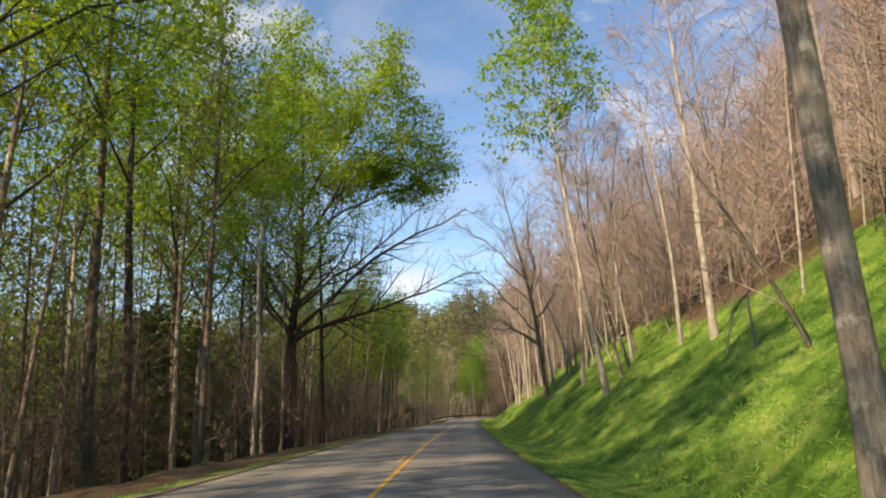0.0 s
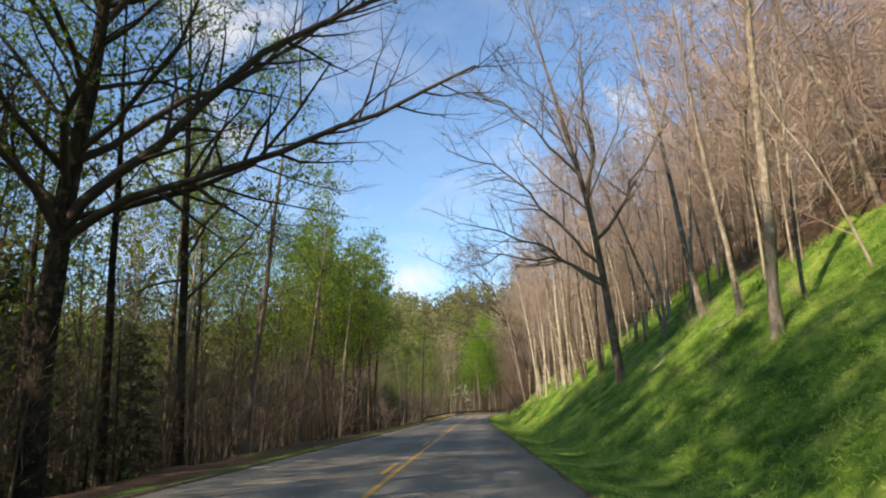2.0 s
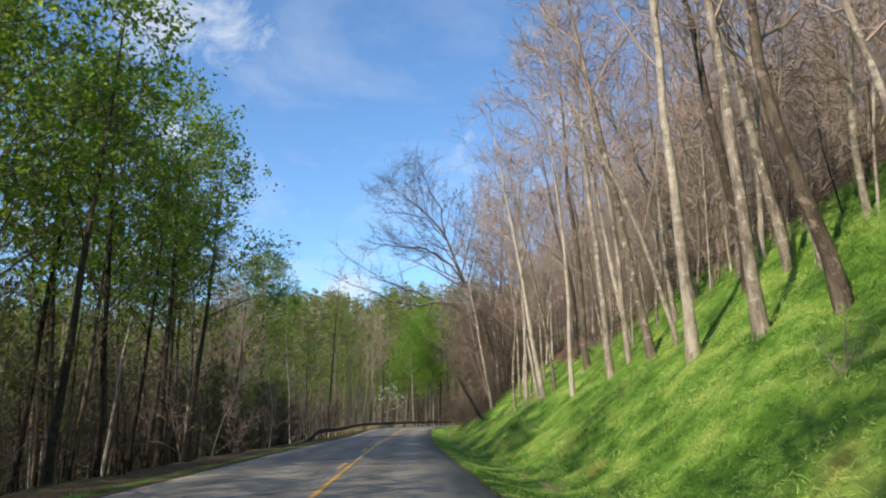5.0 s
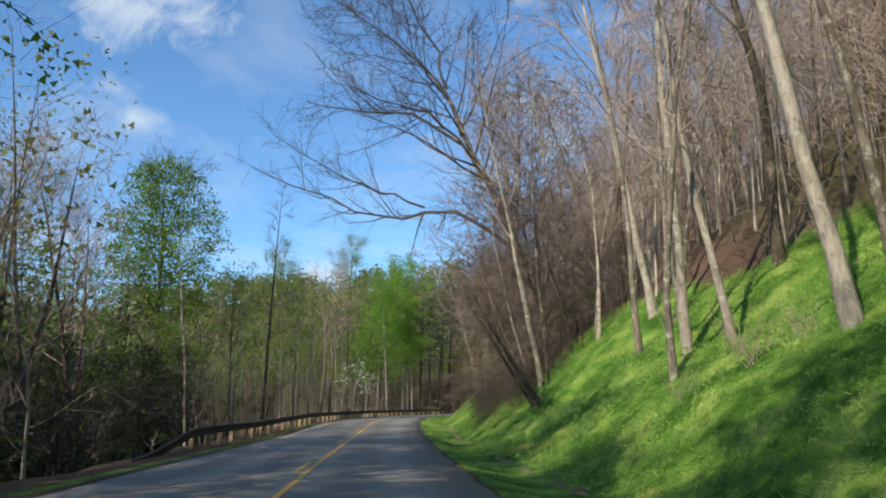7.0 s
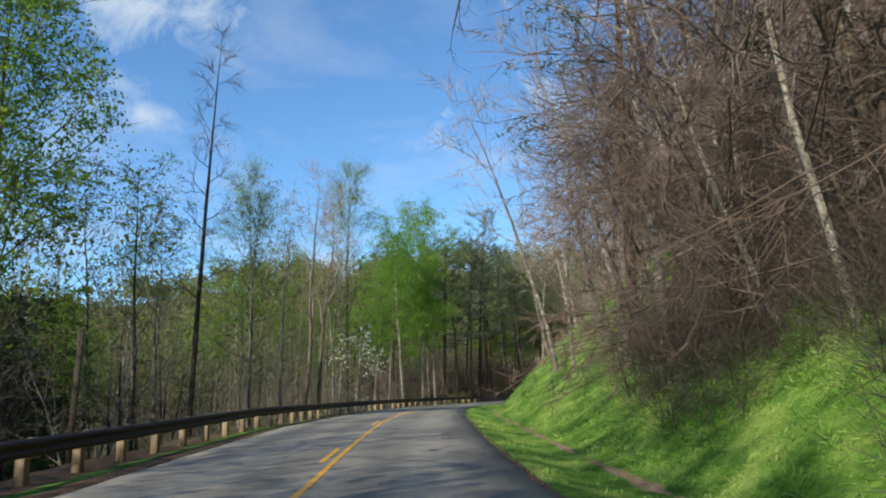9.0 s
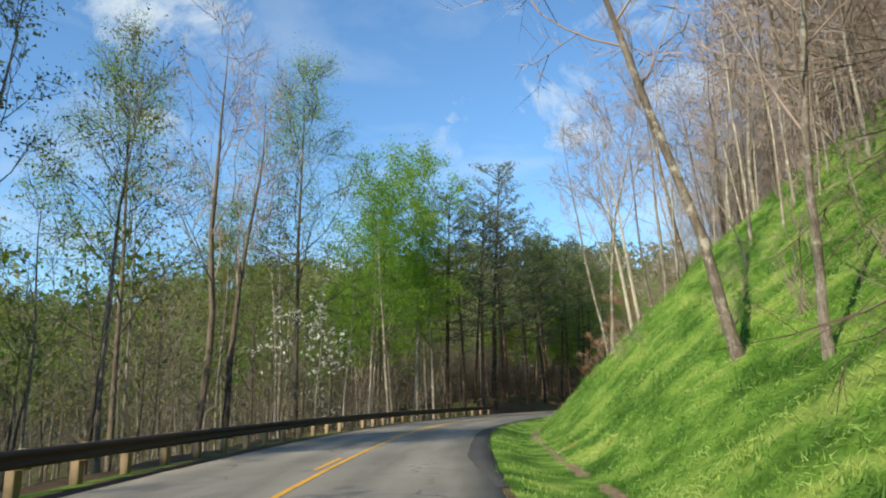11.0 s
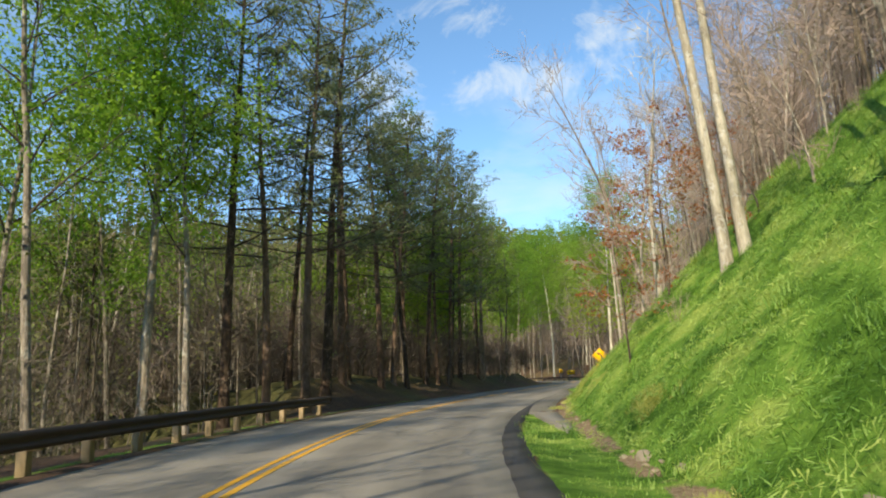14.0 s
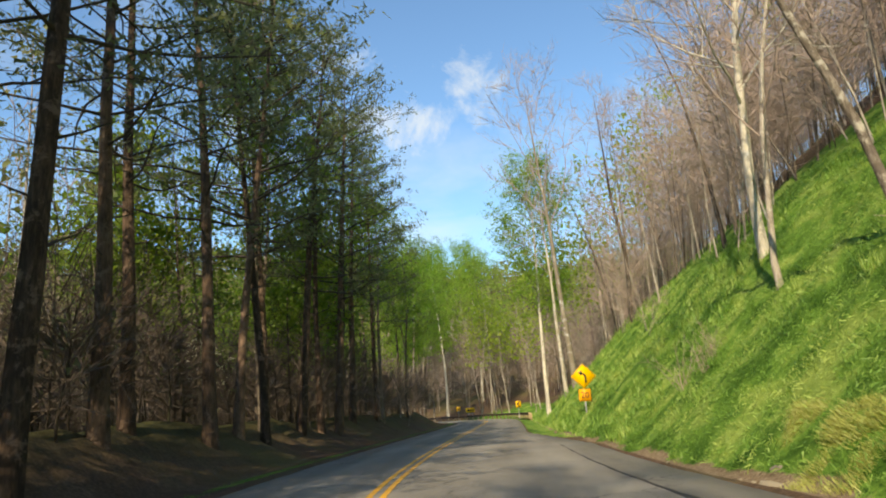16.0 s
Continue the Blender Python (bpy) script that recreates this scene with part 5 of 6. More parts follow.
# known valley-edge trees; those below y 42 are unseen, added to shade the bank
for x, y, i, sz in ((-12.4, 57.5, 0, 1.05), (-12.6, 63.0, 0, 0.95), (-10.0, 54.3, 1, 0.97), (-8.6, 58.5, 2, 0.88), (-9.5, 63.5, 0, 0.82), (-13.8, 60.5, 1, 1.05), (-11.0, 49.3, 1, 1.0), (-9.6, 44.0, 1, 1.0),
                    (-16.0, 66.0, 0, 1.05), (-17.5, 58.0, 1, 1.0), (-15.0, 51.0, 2, 1.1), (-11.5, 19.0, 0, 1.05), (-8.6, 12.0, 1, 1.0), (-19.0, 44.0, 1, 1.05), (-20.0, 70.0, 0, 1.1), (-9.5, 31.0, 2, 1.05), (-8.2, 21.5, 0, 1.0), (-10.8, 36.5, 1, 1.0), (-12.5, 41.0, 0, 1.0), (-13.5, 34.0, 0, 1.05)):
    key(CANOPY[i], x, y, None, sz, radians(rng_t.uniform(-3, 3)))
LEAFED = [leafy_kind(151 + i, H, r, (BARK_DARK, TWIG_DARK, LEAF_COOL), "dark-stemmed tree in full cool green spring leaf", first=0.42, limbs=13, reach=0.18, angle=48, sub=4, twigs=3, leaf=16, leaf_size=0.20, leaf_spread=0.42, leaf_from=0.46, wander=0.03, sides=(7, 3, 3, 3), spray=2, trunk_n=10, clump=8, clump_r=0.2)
          for i, (H, r) in enumerate(((20.0, 0.16), (17.5, 0.14)))]
for x, y, i, sz in ((-9.6, 109.0, 0, 1.0), (-9.4, 122.0, 1, 1.0), (-10.7, 116.0, 1, 1.0), (-12.4, 112.0, 0, 1.05), (-12.0, 121.0, 0, 0.95), (-10.6, 128.5, 1, 0.95), (-15.0, 117.0, 0, 1.1), (-8.4, 116.0, 0, 0.95), (-8.6, 126.0, 0, 1.0), (-13.2, 126.5, 0, 1.1), (-13.5, 133.0, 0, 1.1), (-9.2, 132.0, 0, 1.0), (-11.6, 137.5, 1, 1.0), (-15.5, 140.0, 0, 1.0), (-13.0, 176.0, 1, 0.6), (-17.0, 184.5, 0, 0.55), (-19.5, 176.0, 0, 0.6), (-15.5, 171.0, 0, 0.6), (-11.5, 181.0, 1, 0.5), (-22.0, 182.0, 0, 0.65), (-18.0, 190.0, 0, 0.6), (-14.0, 190.0, 1, 0.55)):
    key(LEAFED[i], x, y, None, sz)
# the last five are added as shade trees for the opposite bank
for x, y, i, sz in ((-10.2, 135.0, 1, 1.0), (-8.6, 108.8, 3, 1.0), (-9.1, 97.9, 0, 0.95),
                    (-13.1, 86.5, 0, 1.0), (-13.7, 91.1, 2, 0.9), (-15.9, 88.9, 1, 1.0), (-13.1, 102.7, 0, 0.9), (-10.5, 186.0, 0, 0.75), (-11.5, 95.0, 3, 1.0), (-14.5, 77.0, 2, 1.0), (-13.5, 71.0, 2, 1.0),
                    (-13.2, 186.4, 1, 0.9), (-9.5, 169.0, 3, 0.9), (-8.0, 13.0, 2, 1.2), (-7.8, 26.5, 0, 1.15), (-9.5, 5.5, 0, 1.2), (-14.5, 141.5, 2, 1.1), (-17.5, 134.0, 2, 1.2)):
    key(LEFT[i], x, y, None, sz, radians(rng_t.uniform(-3, 3)))
DARKTREE = Stand(lambda: tree("dark_tree", "tall dark straight tree with level bare limbs and few leaves", "tree",
                              grow(384, 25.0, 0.22, first=0.3, limbs=20, reach=0.22, angle=66, sub=4, twigs=3, lift=0.05, wander=0.012, leaf=6, leaf_size=0.20, leaf_spread=0.4, leaf_from=0.55, twig_len=1.1, trunk_n=12, spray=4), (BARK_DARK, TWIG_DARK, LEAF_COOL), "dark trees of the valley edge"))
key(DARKTREE, -9.0, 78.2, 0.6, 1.0, radians(-1), radians(90))
key(DARKTREE, -20.3, 167.1, 1.6, 0.95)
key(DARKTREE, -12.6, 139.0, 2.6, 0.8)
for x, y in ((-15.0, 67.0), (-17.0, 78.0), (-15.5, 60.5), (-19.0, 84.0), (-17.0, 62.5), (-18.5, 70.5), (-16.2, 88.0)):
    key(HEMLOCK, x, y, None, rng_t.uniform(1.2, 1.65))
for x, y, sz in ((-18.3, 181.5, 1.75), (-12.6, 171.5, 1.0), (-14.6, 175.0, 1.15), (-16.8, 178.2, 1.2), (-12.4, 178.0, 1.05), (-13.5, 183.5, 1.2), (-20.5, 171.0, 1.3), (-17.2, 166.5, 1.15), (-14.2, 161.5, 1.05), (-19.5, 160.0, 1.35), (-16.2, 154.5, 1.2), (-22.5, 166.0, 1.5), (-24.5, 176.5, 1.5), (-22.0, 188.0, 1.4), (-17.5, 187.5, 1.25), (-13.0, 150.5, 1.1), (-21.0, 150.0, 1.4)):
    key(HEMLOCK, x, y, None, sz)
LEAFY_UNDER = [leafy_kind(161 + i, H, r, (BARK_GREY, TWIG_DARK, LEAF_COOL), "slender green broad-leaved tree among the pines", first=0.3, limbs=12, reach=0.24, angle=58, sub=4, twigs=3, leaf=14, leaf_size=0.22, leaf_spread=0.4, leaf_from=0.35, clump=7, clump_r=0.2, spray=1, sides=(6, 3, 3, 3), trunk_n=8)
               for i, (H, r) in enumerate(((11.0, 0.08), (13.0, 0.10)))]
EDGE_GREEN = [leafy_kind(171 + i, H, r, (BARK_GREY, TWIG_DARK, LEAF_COOL), "tall dark green leafy tree at the edge of the pines", first=0.36, limbs=19, reach=0.16, angle=58, sub=4, twigs=3, leaf=9, leaf_size=0.2, leaf_spread=0.42, leaf_from=0.4, clump=7, clump_r=0.2, spray=1, sides=(7, 3, 3, 3), trunk_n=10)
              for i, (H, r) in enumerate(((22.0, 0.16), (20.0, 0.13)))]
for i, s in enumerate((262, 266, 271, 276, 281, 285, 290, 295, 299, 304, 309)):
    x, y = (float(q) for q in at(s, -7.4 - 1.6 * (i % 3)))
    key(EDGE_GREEN[i % 2], x, y, None, 1.0)
RUSTY = Stand(lambda: tree("rusty_leaved_tree", "small tree still holding rust-brown dead leaves", "tree",
                           grow(391, 7.5, 0.06, first=0.25, limbs=12, reach=0.36, angle=70, sub=4, twigs=3, leaf=8, leaf_size=0.125, leaf_spread=0.2, twig_len=0.4, lift=0.06, clump=7, clump_r=0.11), (BARK_GREY, TWIG, LEAF_RUST), "trees with rust-brown leaves"))
for x, y, sz in ((19.7, 226.2, 0.6), (22.6, 228.0, 0.8), (27.5, 231.5, 0.7)):
    key(RUSTY, x, y, None, sz)
# green tree by the sign and fresh green round the far bend
for x, y, k, sz in ((62.0, 330.0, BRIGHT, 1.1), (58.0, 318.0, BRIGHT2, 1.2), (61.0, 322.0, BRIGHT2, 1.1), (82.0, 352.0, BRIGHT, 1.25), (88.0, 345.0, BRIGHT2, 1.5), (95.0, 360.0, BRIGHT, 1.3), (70.0, 372.0, BRIGHT, 1.3), (84.0, 372.0, BRIGHT2, 1.6), (78.0, 361.0, BRIGHT, 1.2), (90.0, 374.0, BRIGHT, 1.35)):
    key(k, x, y, None, sz)


key(BRIGHT, 56.4, 286.3, None, 0.98, radians(-4), radians(110))


def scatter(stands, count, s_range, l_range, gap, sizes, tip=0.0, tip_way=90, skip=None):
    made = tries = 0
    while made < count and tries < count * 30:
        tries += 1
        s, l = rng_t.uniform(*s_range), rng_t.uniform(*l_range)
        x, y = (float(q) for q in at(s, l))
        d = float(np.min(np.hypot(LINE[:, 0] - x, LINE[:, 1] - y)))
        if d < min(abs(l_range[0]), abs(l_range[1])) - 0.1 or (skip and skip(x, y)) or taken(spots, x, y, gap):
            continue
        spots.append((x, y))
        rng_t.choice(stands).put(x, y, rng_t.uniform(0, 6.28), rng_t.uniform(*sizes), radians(tip * rng_t.uniform(0.3, 1.3)), radians(tip_way + rng_t.uniform(-40, 40)))
        made += 1


BRUSH = Stand(lambda: tree("brush_tree", "tangled leafless brush tree with drooping brown branches", "tree",
                           grow(395, 9.0, 0.09, first=0.12, limbs=20, reach=0.46, angle=68, sub=5, twigs=3, lift=-0.03, wander=0.07, lean=(-0.35, 0.0), twig_len=1.0, spray=8, spray_len=0.9, spray_w=0.006, sides=(6, 3, 3, 3)), (BARK_GREY, TWIG_BRUSH, LEAF_HAZE), "brush on the bank"))
for x, y, sz in ((11.5, 166.5, 1.0), (12.8, 169.0, 1.1), (12.2, 172.5, 1.0), (14.5, 175.0, 1.1), (13.0, 178.5, 0.9), (10.8, 169.8, 0.7), (16.5, 180.0, 1.1), (12.6, 160.2, 1.0), (10.4, 159.4, 0.75), (10.0, 162.3, 0.75), (11.8, 157.6, 0.9), (13.2, 162.6, 1.0)):
    key(BRUSH, x, y, rng_t.uniform(-0.7, 0.7), sz)
scatter(BARE[2:3] + BARE[4:], 20, (62, 158), (10.0, 14.5), 1.3, (0.7, 1.05), -6)
scatter(BARE[1:], 16, (86, 132), (9.4, 13.5), 1.4, (0.85, 1.1), -6)
scatter(BARE, 16, (150, 188), (11, 24), 1.8, (0.9, 1.2), -6)
scatter(BARE, 60, (30, 320), (12.5, 26), 2.2, (0.85, 1.2), -6)
scatter(SAPLING, 60, (35, 310), (9.5, 20), 1.2, (0.6, 1.1), -6)
scatter(BARE_LO, 75, (25, 330), (18, 40), 2.6, (0.9, 1.25), -3)
# unseen trees behind the camera's start; only their shadows reach the road and bank
scatter(LEFT, 26, (-45, 20), (-22, -7.5), 2.2, (0.95, 1.2))
scatter(LEFT, 42, (20, 134), (-24, -8.5), 2.2, (0.85, 1.15))
scatter(BARE[:1] + BARE[3:4], 4, (138, 170), (-24, -11), 2.5, (0.8, 1.0))
scatter(LEFT_LO, 64, (20, 132), (-34, -9), 1.8, (0.65, 1.0))
scatter(LEFT_LO, 16, (132, 180), (-44, -19), 2.0, (0.55, 0.75))
scatter(LEFT_LO, 44, (180, 250), (-44, -14), 2.0, (0.65, 0.95))
scatter(LEFT[1:2] + LEFT[3:], 13, (188, 246), (-15, -7), 1.6, (0.6, 0.85))
scatter(LEFT_LO, 40, (236, 330), (-40, -9), 2.0, (0.55, 0.95))
scatter(LEAFY_UNDER, 14, (252, 310), (-14, -6.8), 1.4, (0.7, 1.15))
scatter(SAPLING, 50, (40, 330), (-20, -6.2), 1.5, (0.5, 1.0))
scatter(LEFT_LO + BARE_LO[:1], 40, (318, 398), (6.5, 50), 2.6, (0.8, 1.1))


def back_woods(name, label, seed, count, s_range, l_range, size, leaf_mat, leaf_n, leaf_size, twig_mat, twig_n, stem_mat, thick=0.10, twig_w=0.018, low=0.5, twig_l=1.0, twig_from=0.25):
    """Rows of thin stems with fine twigs and young leaves behind the nearer trees, as one mass."""
    rng = np.random.default_rng(seed)
    stems, twigs, crown = Buf(), Buf(), Buf()
    s, l = rng.uniform(*s_range, count * 2), rng.uniform(*l_range, count * 2)
    x, y = at(s, l)
    _, l2 = road_coords(x, y)
    ok = np.where(np.abs(l2) > min(abs(l_range[0]), abs(l_range[1])) - 0.5)[0][:count]
    z = land(x[ok], y[ok])[0]
    for a, b, c in zip(x[ok], y[ok], z):
        h = size * rng.uniform(0.6, 1.2)
        q = path(rng, (a, b, c - 0.3), (rng.normal() * 0.05, rng.normal() * 0.05, 1), h, 4, 0.05, 0.02)
        stems.tube(q, np.array((1, 0.85, 0.65, 0.4, 0.1)) * thick * rng.uniform(0.5, 1.4), 4)
        if twig_n:
            f = rng.uniform(twig_from, 1.0, twig_n)
            p = np.array([q[min(int(v * 4), 3)] + (q[min(int(v * 4), 3) + 1] - q[min(int(v * 4), 3)]) * (v * 4 - min(int(v * 4), 3)) for v in f])
            t = rng.uniform(0, 6.28, twig_n)
            reach = h * 0.16 * (1.2 - f) + 0.4
            out = np.stack((np.cos(t), np.sin(t), rng.uniform(0.3, 1.4, twig_n)), 1)
            mid = p + out * (reach * rng.uniform(0, 0.8, twig_n))[:, None]
            end = mid + (out + rng.normal(size=(twig_n, 3)) * 0.6) * rng.uniform(0.6, 1.9, (twig_n, 1)) * twig_l
            sd = np.cross(end - mid, rng.normal(size=(twig_n, 3)))
            sd *= twig_w / (np.linalg.norm(sd, axis=1)[:, None] + 1e-9)
            twigs.tris(np.stack((mid - sd, mid + sd, end), 1))
        if leaf_n:
            u = rng.uniform(low, 1.0, leaf_n)
            wd = h * 0.17 * np.sqrt(np.maximum(0.05, 1 - ((u - 0.65) / 0.4) ** 2))
            t, rr = rng.uniform(0, 6.28, leaf_n), np.sqrt(rng.uniform(0, 1, leaf_n))
            crown.leaves(np.stack((a + wd * rr * np.cos(t), b + wd * rr * np.sin(t), c + h * u), 1), leaf_size, rng, 0.7, 0.3, 0.2)
    ob = tagged(new(name), label, "woods", kind="stuff")
    for nm, bf, mt in (("stem_mass", stems, stem_mat), ("twig_mass", twigs, twig_mat), ("leaf_mass", crown, leaf_mat)):
        if bf.n:
            tagged(part(nm, bf, mt, ob, smooth=nm == "stem_mass"), kind="stuff")


back_woods("hillside_woods", "brown leafless woods filling the hillside above the bank", 421, 1000, (10, 400), (15, 62), 14, LEAF_HAZE, 0, 1, TWIG, 235, BARK_GREY, 0.08, 0.022)
back_woods("bank_woods", "thin leafless stems and brown twigs above the bank", 428, 360, (22, 330), (12.5, 27), 12, LEAF_HAZE, 0, 1, TWIG, 210, BARK_PALE, 0.06, 0.012)
back_woods("hill_brush", "dense low reddish-brown brush under the hillside trees", 435, 440, (28, 150), (14.0, 34), 5.0, LEAF_HAZE, 0, 1, TWIG, 120, BARK_GREY, 0.035, 0.011)
back_woods("crest_brush", "dense mauve-brown brush along the top of the cut bank", 440, 300, (190, 330), (17, 40), 7.0, LEAF_HAZE, 0, 1, TWIG, 190, BARK_GREY, 0.035, 0.012)
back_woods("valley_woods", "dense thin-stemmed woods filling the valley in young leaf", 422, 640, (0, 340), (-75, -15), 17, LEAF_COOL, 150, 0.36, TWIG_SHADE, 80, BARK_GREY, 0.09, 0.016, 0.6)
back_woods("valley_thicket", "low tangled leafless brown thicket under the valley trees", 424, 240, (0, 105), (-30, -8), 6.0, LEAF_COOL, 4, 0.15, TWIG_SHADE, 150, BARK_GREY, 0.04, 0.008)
# same thicket farther on; near-black stem and twig colours stand for its shade
back_woods("shade_thicket", "tangled leafless thicket below the guardrail, coloured dark for shade", 434, 200, (100, 188), (-30, -8), 5.5, LEAF_COOL, 4, 0.15, TWIG_DARK, 140, BARK_DARK, 0.04, 0.009)
# dark stems and twigs here carry the wood's shade in their colour
back_woods("shade_woods", "leafless stems under the valley trees in browns darkened for shade", 436, 230, (45, 160), (-34, -13), 10.0, LEAF_COOL, 0, 0.15, TWIG_SHADE, 150, BARK_DARK, 0.06, 0.013)
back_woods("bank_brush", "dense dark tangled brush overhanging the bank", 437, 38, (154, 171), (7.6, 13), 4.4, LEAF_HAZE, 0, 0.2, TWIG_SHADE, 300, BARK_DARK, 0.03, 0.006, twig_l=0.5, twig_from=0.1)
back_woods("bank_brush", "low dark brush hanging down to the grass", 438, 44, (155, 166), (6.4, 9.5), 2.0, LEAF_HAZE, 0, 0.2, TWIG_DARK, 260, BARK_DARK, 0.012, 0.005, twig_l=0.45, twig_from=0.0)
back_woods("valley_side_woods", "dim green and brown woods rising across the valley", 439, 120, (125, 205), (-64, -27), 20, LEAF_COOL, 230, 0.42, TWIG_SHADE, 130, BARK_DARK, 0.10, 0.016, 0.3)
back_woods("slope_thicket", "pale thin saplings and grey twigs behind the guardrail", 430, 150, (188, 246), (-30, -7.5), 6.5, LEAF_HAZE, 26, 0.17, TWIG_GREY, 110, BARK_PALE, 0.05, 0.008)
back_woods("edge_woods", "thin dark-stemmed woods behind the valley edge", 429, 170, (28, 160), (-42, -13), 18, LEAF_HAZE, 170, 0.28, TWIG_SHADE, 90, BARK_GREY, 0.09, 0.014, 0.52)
# deep shade below the pines is put into these stem and twig colours
back_woods("pine_thicket", "tangled undergrowth below the pines, coloured dark for shade", 425, 300, (243, 330), (-28, -7.0), 4.6, LEAF_PINE, 14, 0.16, TWIG_SHADE, 150, BARK_DARK, 0.04)
back_woods("bend_woods", "woods behind the far bend in fresh leaf", 423, 220, (300, 398), (8, 90), 25, LEAF_SPRING, 190, 0.42, TWIG_BRUSH, 120, BARK_PALE, 0.11, 0.016, 0.5)
# twig colour darkened in place of the pines' shade
back_woods("pine_woods", "mixed woods behind the pines with twigs darkened for shade", 426, 170, (240, 330), (-50, -15), 12, LEAF_HAZE, 90, 0.24, TWIG_SHADE, 120, BARK_GREY, 0.07, 0.016, 0.4)


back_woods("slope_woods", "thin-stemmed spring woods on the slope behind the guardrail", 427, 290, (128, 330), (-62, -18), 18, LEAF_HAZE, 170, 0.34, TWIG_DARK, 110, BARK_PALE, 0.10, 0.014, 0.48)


def far_woods(name, label, mat, seed, count, area, size):
    """Crowns and stems of distant woods as one mesh."""
    rng = np.random.default_rng(seed)
    wood, crown = Buf(), Buf()
    x, y = rng.uniform(area[0], area[1], count * 3), rng.uniform(area[2], area[3], count * 3)
    s, l = road_coords(x, y)
    keep = np.where(np.abs(l) > 70)[0][:count]
    z = land(x[keep], y[keep])[0]
    for a, b, c in zip(x[keep], y[keep], z):
        h = size * rng.uniform(0.75, 1.25)
        wood.tube([(a, b, c - 0.5), (a + rng.normal() * 0.3, b, c + h * 0.5), (a + rng.normal() * 0.5, b, c + h * 0.9)], (0.22, 0.16, 0.04), 3)
        m = 44
        u = rng.uniform(0.25, 1.0, m)
        wd = h * 0.24 * np.sqrt(np.maximum(0.05, 1 - ((u - 0.6) / 0.42) ** 2))
        t = rng.uniform(0, 6.28, m)
        rr = wd * np.sqrt(rng.uniform(0, 1, m))
        crown.leaves(np.stack((a + rr * np.cos(t), b + rr * np.sin(t), c + h * u), 1), 1.8, rng, 0.75, 0.3, 0.2)
    ob = tagged(new(name), label, "woods", kind="stuff")
    tagged(part("stem_mass", wood, BARK_GREY, ob), kind="stuff")
    tagged(part("leaf_mass", crown, mat, ob, smooth=False), kind="stuff")


far_woods("far_woods", "hazy yellow-green spring woods on the far ridge", LEAF_HAZE, 401, 2100, (-320, 420, 300, 820), 19)
far_woods("far_woods", "green spring woods on the slope across the valley", LEAF_SPRING, 402, 1000, (-360, -66, 60, 420), 19)
far_woods("far_woods", "green spring woods farther along the valley slope", LEAF_HAZE, 403, 800, (-480, -66, 420, 900), 20)


